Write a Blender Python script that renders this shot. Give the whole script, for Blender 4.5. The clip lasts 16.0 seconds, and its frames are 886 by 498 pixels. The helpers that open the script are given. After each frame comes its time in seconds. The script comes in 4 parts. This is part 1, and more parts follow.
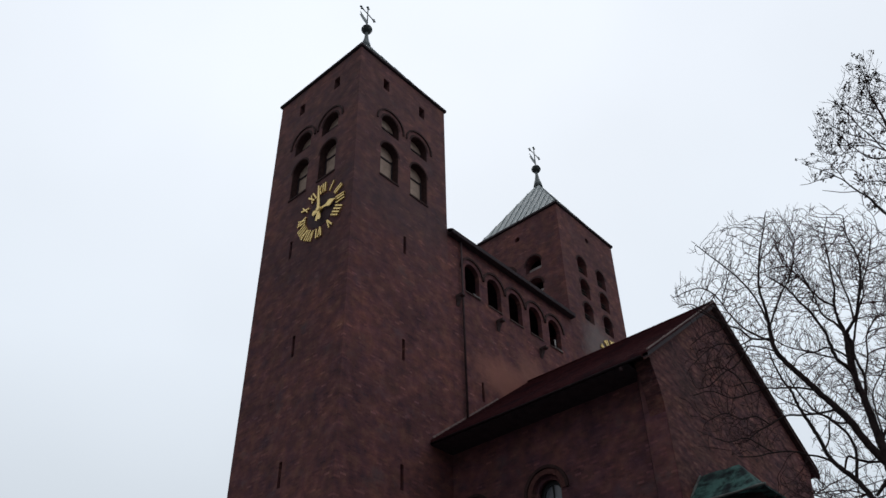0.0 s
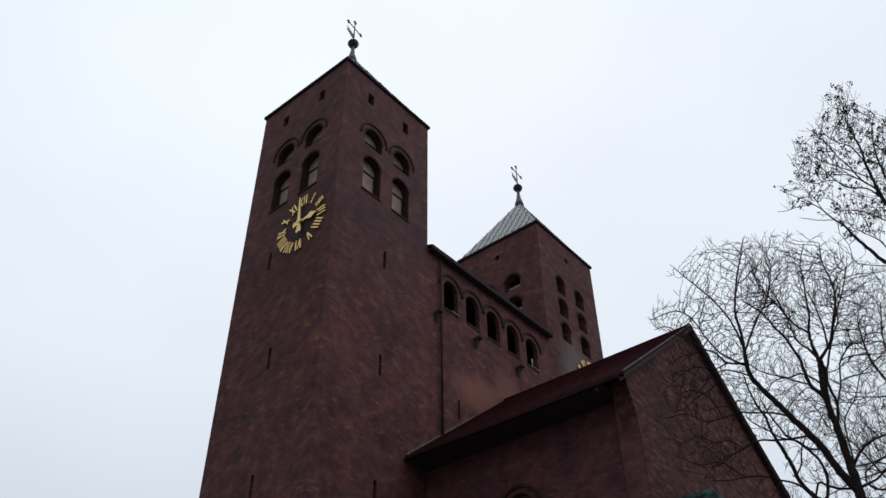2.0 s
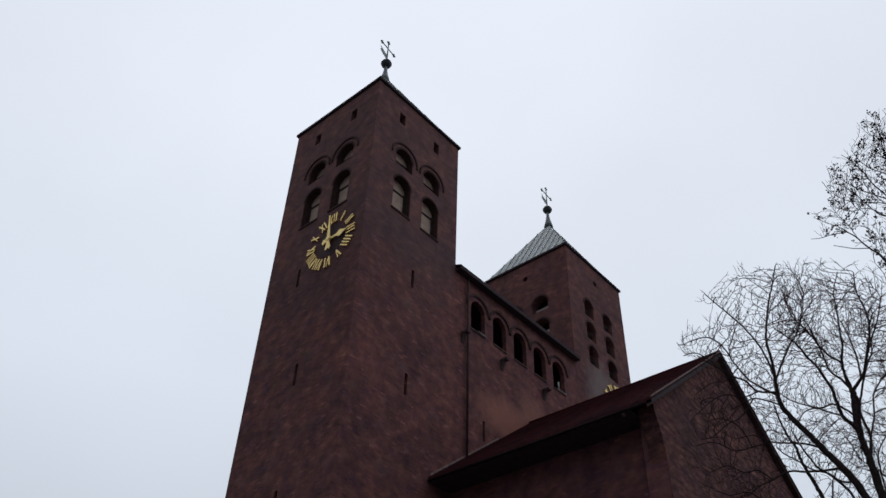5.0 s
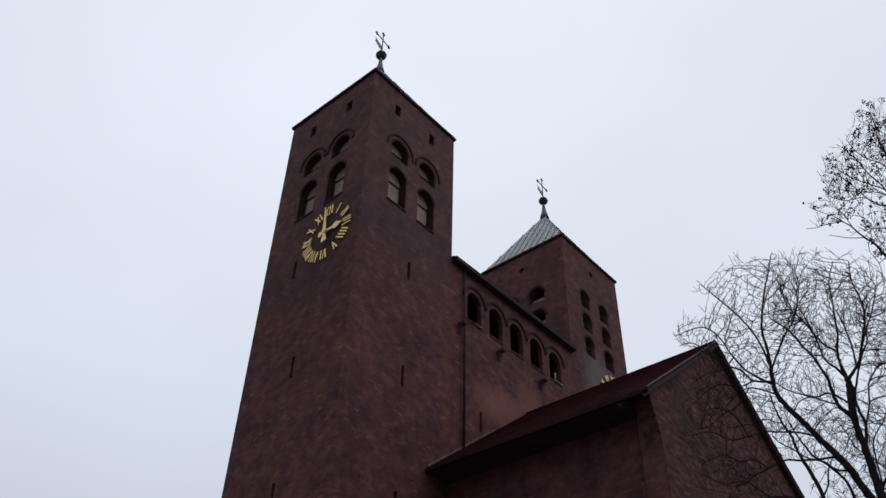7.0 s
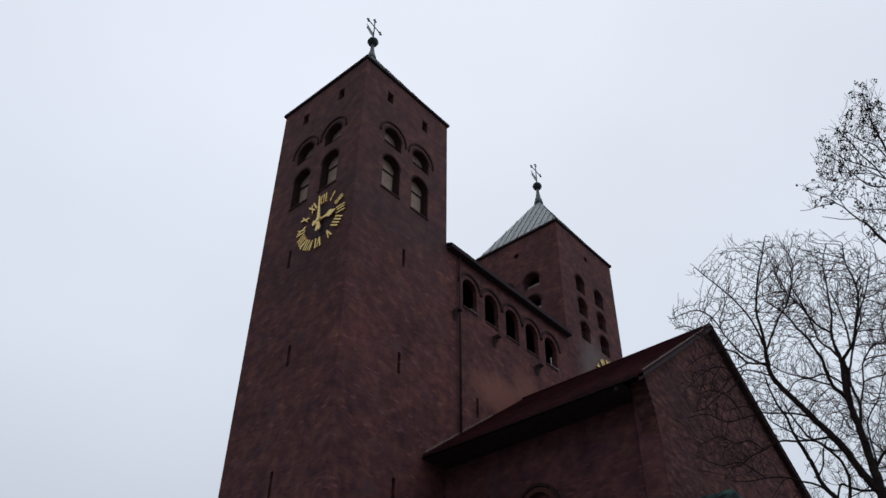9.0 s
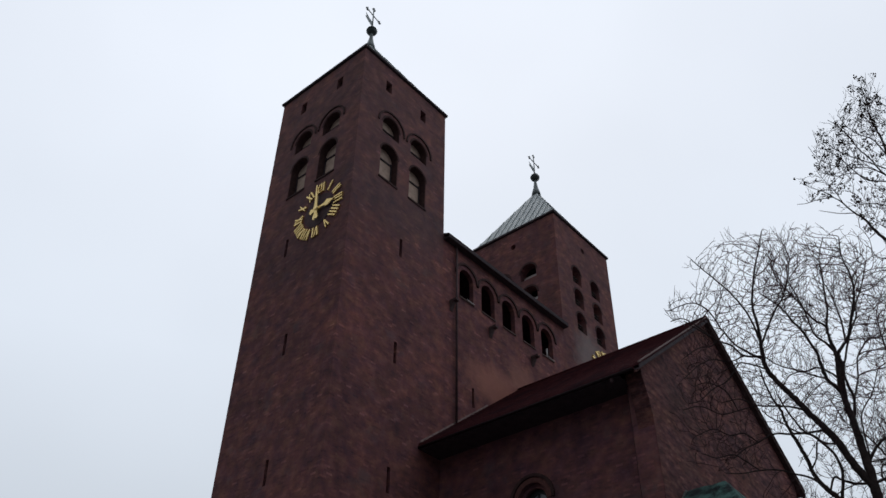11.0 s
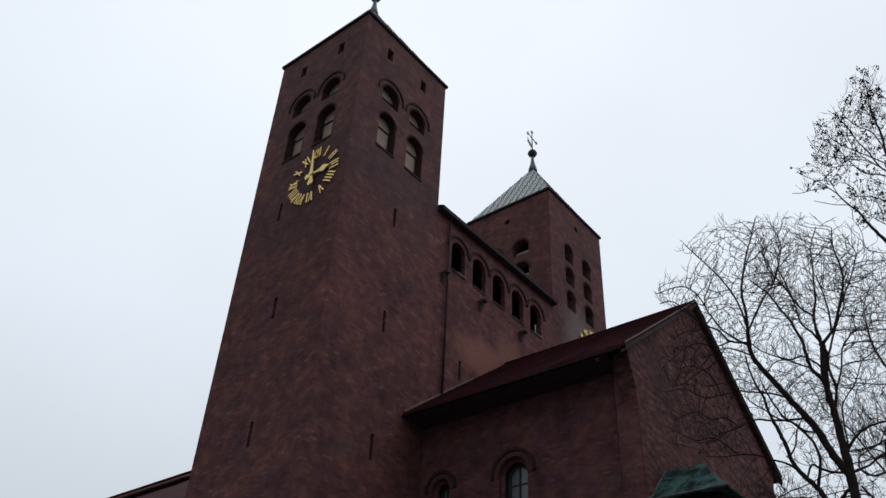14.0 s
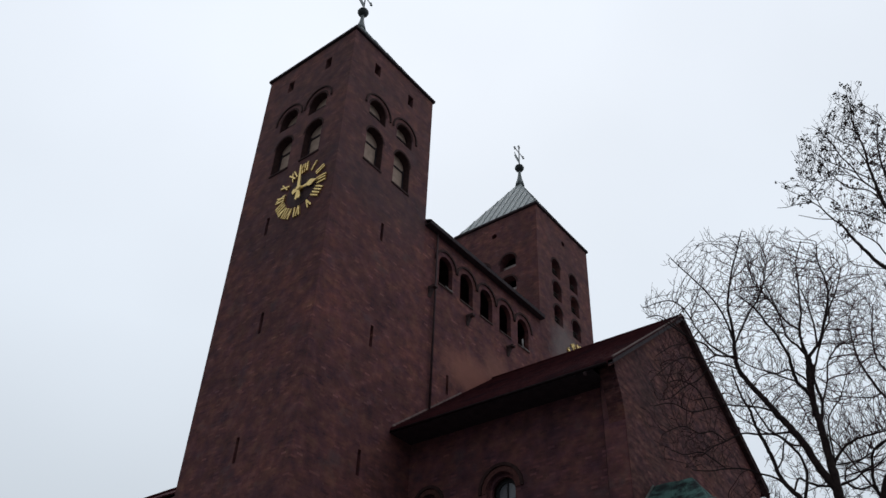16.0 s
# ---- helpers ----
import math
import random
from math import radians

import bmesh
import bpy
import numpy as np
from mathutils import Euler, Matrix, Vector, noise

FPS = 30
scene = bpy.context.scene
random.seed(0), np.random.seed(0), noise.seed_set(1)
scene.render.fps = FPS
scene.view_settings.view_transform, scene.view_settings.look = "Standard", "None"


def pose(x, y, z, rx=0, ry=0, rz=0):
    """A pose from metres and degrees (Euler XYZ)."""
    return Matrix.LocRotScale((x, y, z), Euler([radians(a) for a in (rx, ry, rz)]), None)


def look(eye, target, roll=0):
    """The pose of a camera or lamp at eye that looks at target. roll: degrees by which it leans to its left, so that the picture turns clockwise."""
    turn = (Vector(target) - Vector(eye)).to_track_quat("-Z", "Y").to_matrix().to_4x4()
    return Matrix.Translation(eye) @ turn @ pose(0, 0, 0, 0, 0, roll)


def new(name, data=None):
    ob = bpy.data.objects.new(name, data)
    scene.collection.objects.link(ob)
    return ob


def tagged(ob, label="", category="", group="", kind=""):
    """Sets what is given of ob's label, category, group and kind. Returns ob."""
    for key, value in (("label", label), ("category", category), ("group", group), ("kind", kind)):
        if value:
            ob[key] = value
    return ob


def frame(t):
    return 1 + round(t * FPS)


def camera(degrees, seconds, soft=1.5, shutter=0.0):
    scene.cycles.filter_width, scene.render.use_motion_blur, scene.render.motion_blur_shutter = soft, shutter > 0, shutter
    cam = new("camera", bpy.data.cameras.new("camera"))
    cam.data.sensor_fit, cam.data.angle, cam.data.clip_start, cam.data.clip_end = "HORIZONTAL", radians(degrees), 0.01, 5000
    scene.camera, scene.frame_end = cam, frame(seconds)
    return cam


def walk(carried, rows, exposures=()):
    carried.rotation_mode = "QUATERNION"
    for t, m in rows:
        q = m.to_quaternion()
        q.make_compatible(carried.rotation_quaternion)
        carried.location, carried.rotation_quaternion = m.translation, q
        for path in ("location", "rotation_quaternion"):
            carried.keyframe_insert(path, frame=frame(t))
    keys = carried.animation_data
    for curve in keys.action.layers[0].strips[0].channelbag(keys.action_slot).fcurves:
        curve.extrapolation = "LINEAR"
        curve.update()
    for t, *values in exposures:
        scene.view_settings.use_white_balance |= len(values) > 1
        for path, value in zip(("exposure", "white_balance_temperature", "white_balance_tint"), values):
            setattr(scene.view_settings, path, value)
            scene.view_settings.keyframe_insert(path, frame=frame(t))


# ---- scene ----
# ---- camera: carried, at one spot, only turning ----
cam = camera(55.2, 16.0, soft=1.5)
EYE = (-18.53, -21.60, 1.60)
TURNS = (  # seconds, yaw, pitch, roll
    (0.0, -47.87, 38.20, 1.05),
    (0.5, -49.29, 38.69, 1.03),
    (1.0, -50.14, 37.97, 0.27),
    (1.5, -49.71, 38.22, 0.45),
    (2.0, -49.97, 39.26, 0.59),
    (2.5, -50.08, 39.77, 0.10),
    (3.0, -49.83, 39.89, -0.25),
    (3.5, -49.40, 40.19, -1.01),
    (4.0, -49.17, 40.59, -1.53),
    (6.5, -49.41, 40.51, -1.53),
    (7.0, -49.29, 40.04, -1.17),
    (7.5, -49.23, 39.71, -1.00),
    (8.0, -49.08, 39.33, -0.82),
    (8.5, -49.03, 39.23, -0.59),
    (9.0, -49.08, 39.14, -0.35),
    (11.5, -49.72, 37.94, -0.80),
    (12.0, -50.19, 37.39, -0.90),
    (12.5, -51.42, 38.21, -1.75),
    (13.0, -51.53, 37.85, -2.63),
    (13.5, -50.88, 37.28, -2.55),
    (14.0, -51.65, 36.64, -2.59),
    (14.5, -52.19, 35.24, -2.15),
    (15.0, -51.74, 35.73, -0.93),
    (15.5, -51.72, 36.87, -1.29),
    (16.0, -52.30, 37.64, -2.03),
)
walk(cam, [(t, pose(*EYE, 90 + pitch, roll, yaw)) for t, yaw, pitch, roll in TURNS],
     exposures=[(0.0, 0.0, 6500, 10), (2.0, 0.0, 6480, 10), (4.0, -0.16, 6400, 11), (6.5, -0.17, 6350, 12), (9.0, -0.18, 6350, 12),
                (11.5, -0.06, 6450, 11), (14.0, -0.02, 6490, 10), (14.5, 0.04, 6490, 10), (15.1, 0.05, 6500, 10), (16.0, -0.04, 6460, 10)])

# ---- overcast sky and a weak, very wide sun ----
SUN_EL, SUN_AZ = radians(48), radians(53)
world = bpy.data.worlds.new("overcast")
scene.world = world
world.use_nodes = True
wn, wl = world.node_tree.nodes, world.node_tree.links
wn.clear()
w_out = wn.new("ShaderNodeOutputWorld")
w_bg = wn.new("ShaderNodeBackground")
w_sky = wn.new("ShaderNodeTexSky")
w_sky.sky_type, w_sky.sun_disc = "NISHITA", False
w_sky.sun_elevation, w_sky.sun_rotation = SUN_EL, SUN_AZ
w_sky.dust_density = 1.0
w_dim = wn.new("ShaderNodeVectorMath")
w_dim.operation = "SCALE"
w_dim.inputs["Scale"].default_value = 0.06
w_co = wn.new("ShaderNodeTexCoord")
w_sep = wn.new("ShaderNodeSeparateXYZ")
w_ramp = wn.new("ShaderNodeValToRGB")
w_ramp.color_ramp.elements[0].position, w_ramp.color_ramp.elements[0].color = 0.0, (0.16, 0.18, 0.205, 1)
w_ramp.color_ramp.elements[1].position, w_ramp.color_ramp.elements[1].color = 1.0, (0.96, 1.02, 1.1, 1)
for at, col in ((0.16, (0.34, 0.375, 0.415, 1)), (0.29, (0.62, 0.68, 0.74, 1)), (0.5, (0.80, 0.87, 0.95, 1)), (0.75, (0.89, 0.95, 1.03, 1))):
    w_ramp.color_ramp.elements.new(at).color = col
w_noise = wn.new("ShaderNodeTexNoise")
w_noise.inputs["Scale"].default_value, w_noise.inputs["Detail"].default_value = 2.2, 3.0
w_soft = wn.new("ShaderNodeMapRange")
w_soft.inputs["From Min"].default_value, w_soft.inputs["From Max"].default_value = 0.3, 0.7
w_soft.inputs["To Min"].default_value, w_soft.inputs["To Max"].default_value = 0.96, 1.05
w_cloud = wn.new("ShaderNodeVectorMath")
w_cloud.operation = "SCALE"
w_mix = wn.new("ShaderNodeMix")
w_mix.data_type = "RGBA"
w_mix.inputs["Factor"].default_value = 0.96
wl.new(w_sky.outputs["Color"], w_dim.inputs[0])
wl.new(w_co.outputs["Generated"], w_sep.inputs[0])
wl.new(w_co.outputs["Generated"], w_noise.inputs["Vector"])
wl.new(w_sep.outputs["Z"], w_ramp.inputs["Fac"])
wl.new(w_noise.outputs["Fac"], w_soft.inputs["Value"])
wl.new(w_ramp.outputs["Color"], w_cloud.inputs[0])
wl.new(w_soft.outputs["Result"], w_cloud.inputs["Scale"])
wl.new(w_dim.outputs["Vector"], w_mix.inputs["A"])
wl.new(w_cloud.outputs["Vector"], w_mix.inputs["B"])
w_dot = wn.new("ShaderNodeVectorMath")
w_dot.operation = "DOT_PRODUCT"
w_dot.inputs[1].default_value = (0.93, 0.36, 0.0)
w_side = wn.new("ShaderNodeMapRange")
w_side.interpolation_type = "SMOOTHSTEP"
w_side.inputs["From Min"].default_value, w_side.inputs["From Max"].default_value = -0.9, 0.5
w_side.inputs["To Min"].default_value, w_side.inputs["To Max"].default_value = 0.36, 1.0
w_lit = wn.new("ShaderNodeVectorMath")
w_lit.operation = "SCALE"
wl.new(w_co.outputs["Generated"], w_dot.inputs[0])
wl.new(w_dot.outputs["Value"], w_side.inputs["Value"])
wl.new(w_mix.outputs["Result"], w_lit.inputs[0])
wl.new(w_side.outputs["Result"], w_lit.inputs["Scale"])
wl.new(w_lit.outputs["Vector"], w_bg.inputs["Color"])
wl.new(w_bg.outputs["Background"], w_out.inputs["Surface"])
w_bg.inputs["Strength"].default_value = 1.0

sun = new("sun", bpy.data.lights.new("sun", "SUN"))
sun.data.energy, sun.data.angle, sun.data.color = 0.5, radians(25), (1.0, 0.96, 0.9)
sun.matrix_world = look((60, 45, 85), (0, 0, 0))


# ---- materials ----
def material(name, rough=0.85, metal=0.0):
    m = bpy.data.materials.new(name)
    m.use_nodes = True
    nt = m.node_tree
    bsdf = nt.nodes["Principled BSDF"]
    bsdf.inputs["Roughness"].default_value, bsdf.inputs["Metallic"].default_value = rough, metal
    if rough > 0.75:
        bsdf.inputs["Specular IOR Level"].default_value = 0.2
    return m, nt, bsdf


def node(nt, kind, **values):
    n = nt.nodes.new(kind)
    for k, v in values.items():
        n.inputs[k.replace("_", " ")].default_value = v
    return n


def noise_of(nt, vec, scale, detail=4.0, rough=0.6):
    n = node(nt, "ShaderNodeTexNoise", Scale=scale, Detail=detail, Roughness=rough)
    nt.links.new(vec, n.inputs["Vector"])
    return n.outputs["Fac"]


def ramp(nt, fac, stops):
    r = nt.nodes.new("ShaderNodeValToRGB")
    e = r.color_ramp.elements
    e[0].position, e[0].color = stops[0][0], (*stops[0][1], 1)
    e[1].position, e[1].color = stops[-1][0], (*stops[-1][1], 1)
    for at, col in stops[1:-1]:
        e.new(at).color = (*col, 1)
    nt.links.new(fac, r.inputs["Fac"])
    return r.outputs["Color"]


def blend(nt, fac, a, b, mode="MIX"):
    m = nt.nodes.new("ShaderNodeMix")
    m.data_type, m.blend_type = "RGBA", mode
    for sock, value in (("Factor", fac), ("A", a), ("B", b)):
        if isinstance(value, bpy.types.NodeSocket):
            nt.links.new(value, m.inputs[sock])
        elif sock == "Factor":
            m.inputs[sock].default_value = value
        else:
            m.inputs[sock].default_value = (*value, 1)
    return m.outputs["Result"]


def bump(nt, bsdf, height, strength, distance):
    b = node(nt, "ShaderNodeBump", Strength=strength, Distance=distance)
    nt.links.new(height, b.inputs["Height"])
    nt.links.new(b.outputs["Normal"], bsdf.inputs["Normal"])


def smooth_mask(nt, vec, centre, size, edge=0.5):
    """1 inside an ellipsoid of that half size round centre, with a ragged edge."""
    off = nt.nodes.new("ShaderNodeVectorMath")
    off.operation = "SUBTRACT"
    nt.links.new(vec, off.inputs[0])
    off.inputs[1].default_value = centre
    div = nt.nodes.new("ShaderNodeVectorMath")
    div.operation = "DIVIDE"
    nt.links.new(off.outputs[0], div.inputs[0])
    div.inputs[1].default_value = size
    ln = nt.nodes.new("ShaderNodeVectorMath")
    ln.operation = "LENGTH"
    nt.links.new(div.outputs[0], ln.inputs[0])
    rag = noise_of(nt, vec, 1.3, 5.0, 0.7)
    add = nt.nodes.new("ShaderNodeMath")
    add.operation = "MULTIPLY_ADD"
    nt.links.new(rag, add.inputs[0])
    add.inputs[1].default_value = 1.1
    nt.links.new(ln.outputs["Value"], add.inputs[2])
    mr = node(nt, "ShaderNodeMapRange", From_Min=1.5 - edge, From_Max=1.5 + edge, To_Min=1.0, To_Max=0.0)
    nt.links.new(add.outputs[0], mr.inputs["Value"])
    return mr.outputs["Result"]


def brick_material(name, red, dark, pale, patches=(), mortar=0.12, speck=0.5, grain=1.9, squeeze=0.9, salts=(0.15, 0.13, 0.14)):
    """Old hand-made brick in courses: each brick its own tone, soot and salt in wide clouds."""
    m, nt, bsdf = material(name, 0.92)
    co = nt.nodes.new("ShaderNodeTexCoord").outputs["Object"]
    sep = nt.nodes.new("ShaderNodeSeparateXYZ")
    nt.links.new(co, sep.inputs[0])
    along = nt.nodes.new("ShaderNodeMath")
    nt.links.new(sep.outputs["X"], along.inputs[0])
    nt.links.new(sep.outputs["Y"], along.inputs[1])
    flat = nt.nodes.new("ShaderNodeCombineXYZ")
    nt.links.new(along.outputs[0], flat.inputs["X"])
    nt.links.new(sep.outputs["Z"], flat.inputs["Y"])
    br = node(nt, "ShaderNodeTexBrick", Scale=1.0, Mortar_Size=0.006, Brick_Width=0.27, Row_Height=0.085, Bias=0.0)
    br.inputs["Color1"].default_value, br.inputs["Color2"].default_value = (0, 0, 0, 1), (1, 1, 1, 1)
    br.inputs["Mortar"].default_value = (0.5, 0.5, 0.5, 1)
    nt.links.new(flat.outputs[0], br.inputs["Vector"])
    def sums(op, a, b):
        k = nt.nodes.new("ShaderNodeMath")
        k.operation = op
        for i, q in enumerate((a, b)):
            if isinstance(q, float):
                k.inputs[i].default_value = q
            else:
                nt.links.new(q, k.inputs[i])
        return k.outputs[0]

    course = sums("FLOOR", sums("DIVIDE", sep.outputs["Z"], 0.085), 0.0)
    shift = sums("MULTIPLY", sums("FLOORED_MODULO", course, 2.0), 0.5)
    number = sums("FLOOR", sums("ADD", sums("DIVIDE", along.outputs[0], 0.27), shift), 0.0)
    cell = nt.nodes.new("ShaderNodeCombineXYZ")
    nt.links.new(number, cell.inputs["X"])
    nt.links.new(course, cell.inputs["Y"])
    single = nt.nodes.new("ShaderNodeTexWhiteNoise")
    single.noise_dimensions = "2D"
    nt.links.new(cell.outputs[0], single.inputs["Vector"])
    stretch = nt.nodes.new("ShaderNodeMapping")
    stretch.inputs["Scale"].default_value = (squeeze, squeeze, 1.1)
    nt.links.new(co, stretch.inputs["Vector"])
    fine = noise_of(nt, stretch.outputs[0], grain, 4.0, 0.6)
    wide = noise_of(nt, co, 0.42, 5.0, 0.6)
    salt = noise_of(nt, stretch.outputs[0], 0.8, 6.0, 0.68)
    col = ramp(nt, fine, ((0.32, dark), (0.5, red), (0.68, pale)))
    spots = noise_of(nt, stretch.outputs[0], 2.2 * grain, 2.0, 0.5)
    col = blend(nt, ramp(nt, spots, ((0.66, (0, 0, 0)), (0.76, (speck, speck, speck)))), col, (1.15 * pale[0], 1.3 * pale[1], 1.4 * pale[2]))
    pits = noise_of(nt, stretch.outputs[0], 2.9 * grain, 2.0, 0.55)
    col = blend(nt, ramp(nt, pits, ((0.27, (speck, speck, speck)), (0.36, (0, 0, 0)))), col, tuple(0.7 * q for q in dark))
    tone = ramp(nt, single.outputs["Value"], ((0.0, (0.40, 0.44, 0.52)), (0.07, (0.62, 0.66, 0.76)), (0.16, (0.90, 0.90, 0.95)), (0.84, (1.08, 1.04, 1.03)),
                                              (0.93, (1.4, 1.3, 1.22)), (0.975, (1.75, 1.65, 1.6)), (1.0, (2.6, 2.7, 2.6))))
    col = blend(nt, 0.4, col, tone, "MULTIPLY")
    clouds = ramp(nt, wide, ((0.32, (0.68, 0.71, 0.77)), (0.5, (1, 1, 1)), (0.68, (1.28, 1.19, 1.09))))
    col = blend(nt, 1.0, col, clouds, "MULTIPLY")
    # firing colours: violet batches beside olive-brown ones
    batch = noise_of(nt, stretch.outputs[0], 1.4, 3.0, 0.6)
    col = blend(nt, 1.0, col, ramp(nt, batch, ((0.36, (0.97, 1.0, 1.15)), (0.5, (1, 1, 1.03)), (0.64, (1.02, 1.06, 0.97)))), "MULTIPLY")
    film = ramp(nt, salt, ((0.56, (0, 0, 0)), (0.74, (1, 1, 1))))
    damp = nt.nodes.new("ShaderNodeMath")
    damp.operation = "MULTIPLY"
    nt.links.new(film, damp.inputs[0])
    damp.inputs[1].default_value = 0.45
    col = blend(nt, damp.outputs[0], col, salts)
    joint = nt.nodes.new("ShaderNodeMath")
    joint.operation = "MULTIPLY"
    nt.links.new(br.outputs["Fac"], joint.inputs[0])
    joint.inputs[1].default_value = 0.35
    col = blend(nt, joint.outputs[0], col, (mortar, mortar * 0.9, mortar * 0.85))
    for centre, size, tint, amount in patches:
        mk = smooth_mask(nt, co, centre, size, 0.36 if amount >= 0.55 else 0.5)
        am = nt.nodes.new("ShaderNodeMath")
        am.operation = "MULTIPLY"
        nt.links.new(mk, am.inputs[0])
        am.inputs[1].default_value = amount
        col = blend(nt, am.outputs[0], col, tint)
    nt.links.new(col, bsdf.inputs["Base Color"])
    rough_h = blend(nt, 0.5, fine, br.outputs["Fac"], "SUBTRACT")
    bump(nt, bsdf, rough_h, 0.35, 0.012)
    return m


def mottled(name, a, b, scale, rough=0.8, metal=0.0, relief=0.0, c=None, soft=0.2):
    m, nt, bsdf = material(name, rough, metal)
    co = nt.nodes.new("ShaderNodeTexCoord").outputs["Object"]
    n1 = noise_of(nt, co, scale, 5.0, 0.65)
    col = ramp(nt, n1, ((0.5 - soft, a), (0.5, tuple((x + y) / 2 for x, y in zip(a, b))), (0.5 + soft, b)))
    if c:
        n2 = noise_of(nt, co, scale * 0.23, 4.0, 0.6)
        col = blend(nt, ramp(nt, n2, ((0.5, (0, 0, 0)), (0.66, (1, 1, 1)))), col, c)
    nt.links.new(col, bsdf.inputs["Base Color"])
    if relief:
        bump(nt, bsdf, noise_of(nt, co, scale * 4, 4.0, 0.7), 0.5, relief)
    return m


RED, DARK, PALE = (0.198, 0.078, 0.074), (0.124, 0.056, 0.062), (0.272, 0.118, 0.098)
TOWER_PATCHES = (((3.2, 3.2, 34.0), (7.0, 7.0, 8.0), (0.21, 0.145, 0.14), 0.26),
                 ((20.3, 3.2, 34.0), (6.5, 6.5, 7.5), (0.19, 0.125, 0.12), 0.18),
                 ((0.0, 2.6, 26.0), (1.6, 3.4, 3.6), (0.075, 0.055, 0.062), 0.25),
                 ((3.4, 0.0, 28.3), (3.4, 1.0, 1.7), (0.10, 0.082, 0.092), 0.38),
                 ((20.0, 0.0, 27.6), (1.7, 1.2, 2.0), (0.30, 0.265, 0.255), 0.65))
brick_tower = brick_material("tower_brick", RED, DARK, PALE, TOWER_PATCHES)
brick_gallery = brick_material("gallery_brick", RED, DARK, PALE,
                               (((10.7, 0.0, 21.7), (2.4, 1.0, 1.1), (0.46, 0.20, 0.15), 0.7),
                                ((12.6, 0.0, 23.1), (1.1, 1.0, 1.0), (0.40, 0.185, 0.14), 0.55)))
brick_choir = brick_material("choir_brick", (0.206, 0.083, 0.085), (0.134, 0.060, 0.069), (0.272, 0.119, 0.106), speck=0.3)
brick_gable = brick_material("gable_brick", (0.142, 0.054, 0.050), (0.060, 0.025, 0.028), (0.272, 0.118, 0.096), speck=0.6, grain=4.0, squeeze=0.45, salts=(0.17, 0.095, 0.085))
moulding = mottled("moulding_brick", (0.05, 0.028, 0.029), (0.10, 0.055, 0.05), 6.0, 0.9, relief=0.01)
ring_brick = mottled("ring_brick", (0.11, 0.046, 0.042), (0.20, 0.088, 0.076), 7.0, 0.9, relief=0.01)
sill_stone = mottled("sill_mortar", (0.085, 0.055, 0.05), (0.16, 0.11, 0.10), 5.0, 0.9, relief=0.01)
spout_stone = mottled("spout_stone", (0.075, 0.052, 0.052), (0.14, 0.098, 0.094), 7.0, 0.9, relief=0.01)
eave_dark = mottled("eave_timber", (0.044, 0.032, 0.037), (0.082, 0.060, 0.065), 4.0, 0.85, relief=0.006)
soffit_wood = mottled("soffit_boards", (0.050, 0.037, 0.042), (0.090, 0.066, 0.072), 3.0, 0.85)
zinc = mottled("standing_seam_sheet", (0.33, 0.37, 0.37), (0.47, 0.51, 0.50), 1.6, 0.5, relief=0.004, c=(0.40, 0.45, 0.44))
seam_metal = mottled("seam_metal", (0.17, 0.20, 0.20), (0.27, 0.30, 0.30), 3.0, 0.5)
old_copper = mottled("dark_copper", (0.03, 0.04, 0.04), (0.085, 0.10, 0.10), 9.0, 0.55, 0.3)
vane_iron = mottled("vane_metal", (0.13, 0.15, 0.15), (0.22, 0.25, 0.25), 9.0, 0.5, 0.4)
green_copper = mottled("green_copper", (0.011, 0.018, 0.020), (0.076, 0.170, 0.150), 2.0, 0.9, relief=0.08, c=(0.026, 0.038, 0.04), soft=0.09)
lichen_lead = mottled("lichened_lead", (0.04, 0.045, 0.043), (0.26, 0.27, 0.25), 2.6, 0.9)
roof_tile = mottled("red_roof_tile", (0.058, 0.018, 0.023), (0.108, 0.035, 0.038), 3.0, 0.85, relief=0.02, c=(0.05, 0.022, 0.028))
roof_tile.node_tree.nodes["Principled BSDF"].inputs["Specular IOR Level"].default_value = 0.03
verge_mortar = mottled("verge_mortar", (0.13, 0.085, 0.08), (0.30, 0.215, 0.195), 5.0, 0.9, relief=0.01)
gold = mottled("gilded_metal", (0.86, 0.60, 0.20), (1.0, 0.78, 0.34), 6.0, 0.42, 0.85)
dial_paint = mottled("dial_paint", (0.07, 0.046, 0.053), (0.125, 0.072, 0.074), 3.0, 0.8)
shutter_wood = mottled("weathered_shutter_board", (0.50, 0.355, 0.275), (0.70, 0.53, 0.425), 4.0, 0.85, relief=0.006)
slat_wood = mottled("louvre_slat", (0.10, 0.085, 0.08), (0.19, 0.165, 0.155), 4.0, 0.85)
pale_board = mottled("pale_board", (0.50, 0.46, 0.44), (0.68, 0.64, 0.61), 4.0, 0.8)
pipe_metal = mottled("downpipe_metal", (0.060, 0.036, 0.039), (0.100, 0.062, 0.064), 4.0, 0.8, 0.0)
# darker copy of the downpipe metal, with the eaves' shadow in its colour
shaded_pipe = mottled("shaded_pipe_metal", (0.022, 0.014, 0.016), (0.042, 0.028, 0.029), 4.0, 0.9, 0.0)
for pipe_paint in (pipe_metal, shaded_pipe):
    pipe_paint.node_tree.nodes["Principled BSDF"].inputs["Specular IOR Level"].default_value = 0.12
lead_bar = mottled("glazing_bar_metal", (0.03, 0.034, 0.034), (0.05, 0.055, 0.055), 6.0, 0.6)
bark = mottled("bark", (0.024, 0.016, 0.016), (0.062, 0.044, 0.041), 7.0, 0.95, relief=0.02)
twig_bark = mottled("twig_bark", (0.042, 0.021, 0.023), (0.082, 0.043, 0.044), 5.0, 0.95)
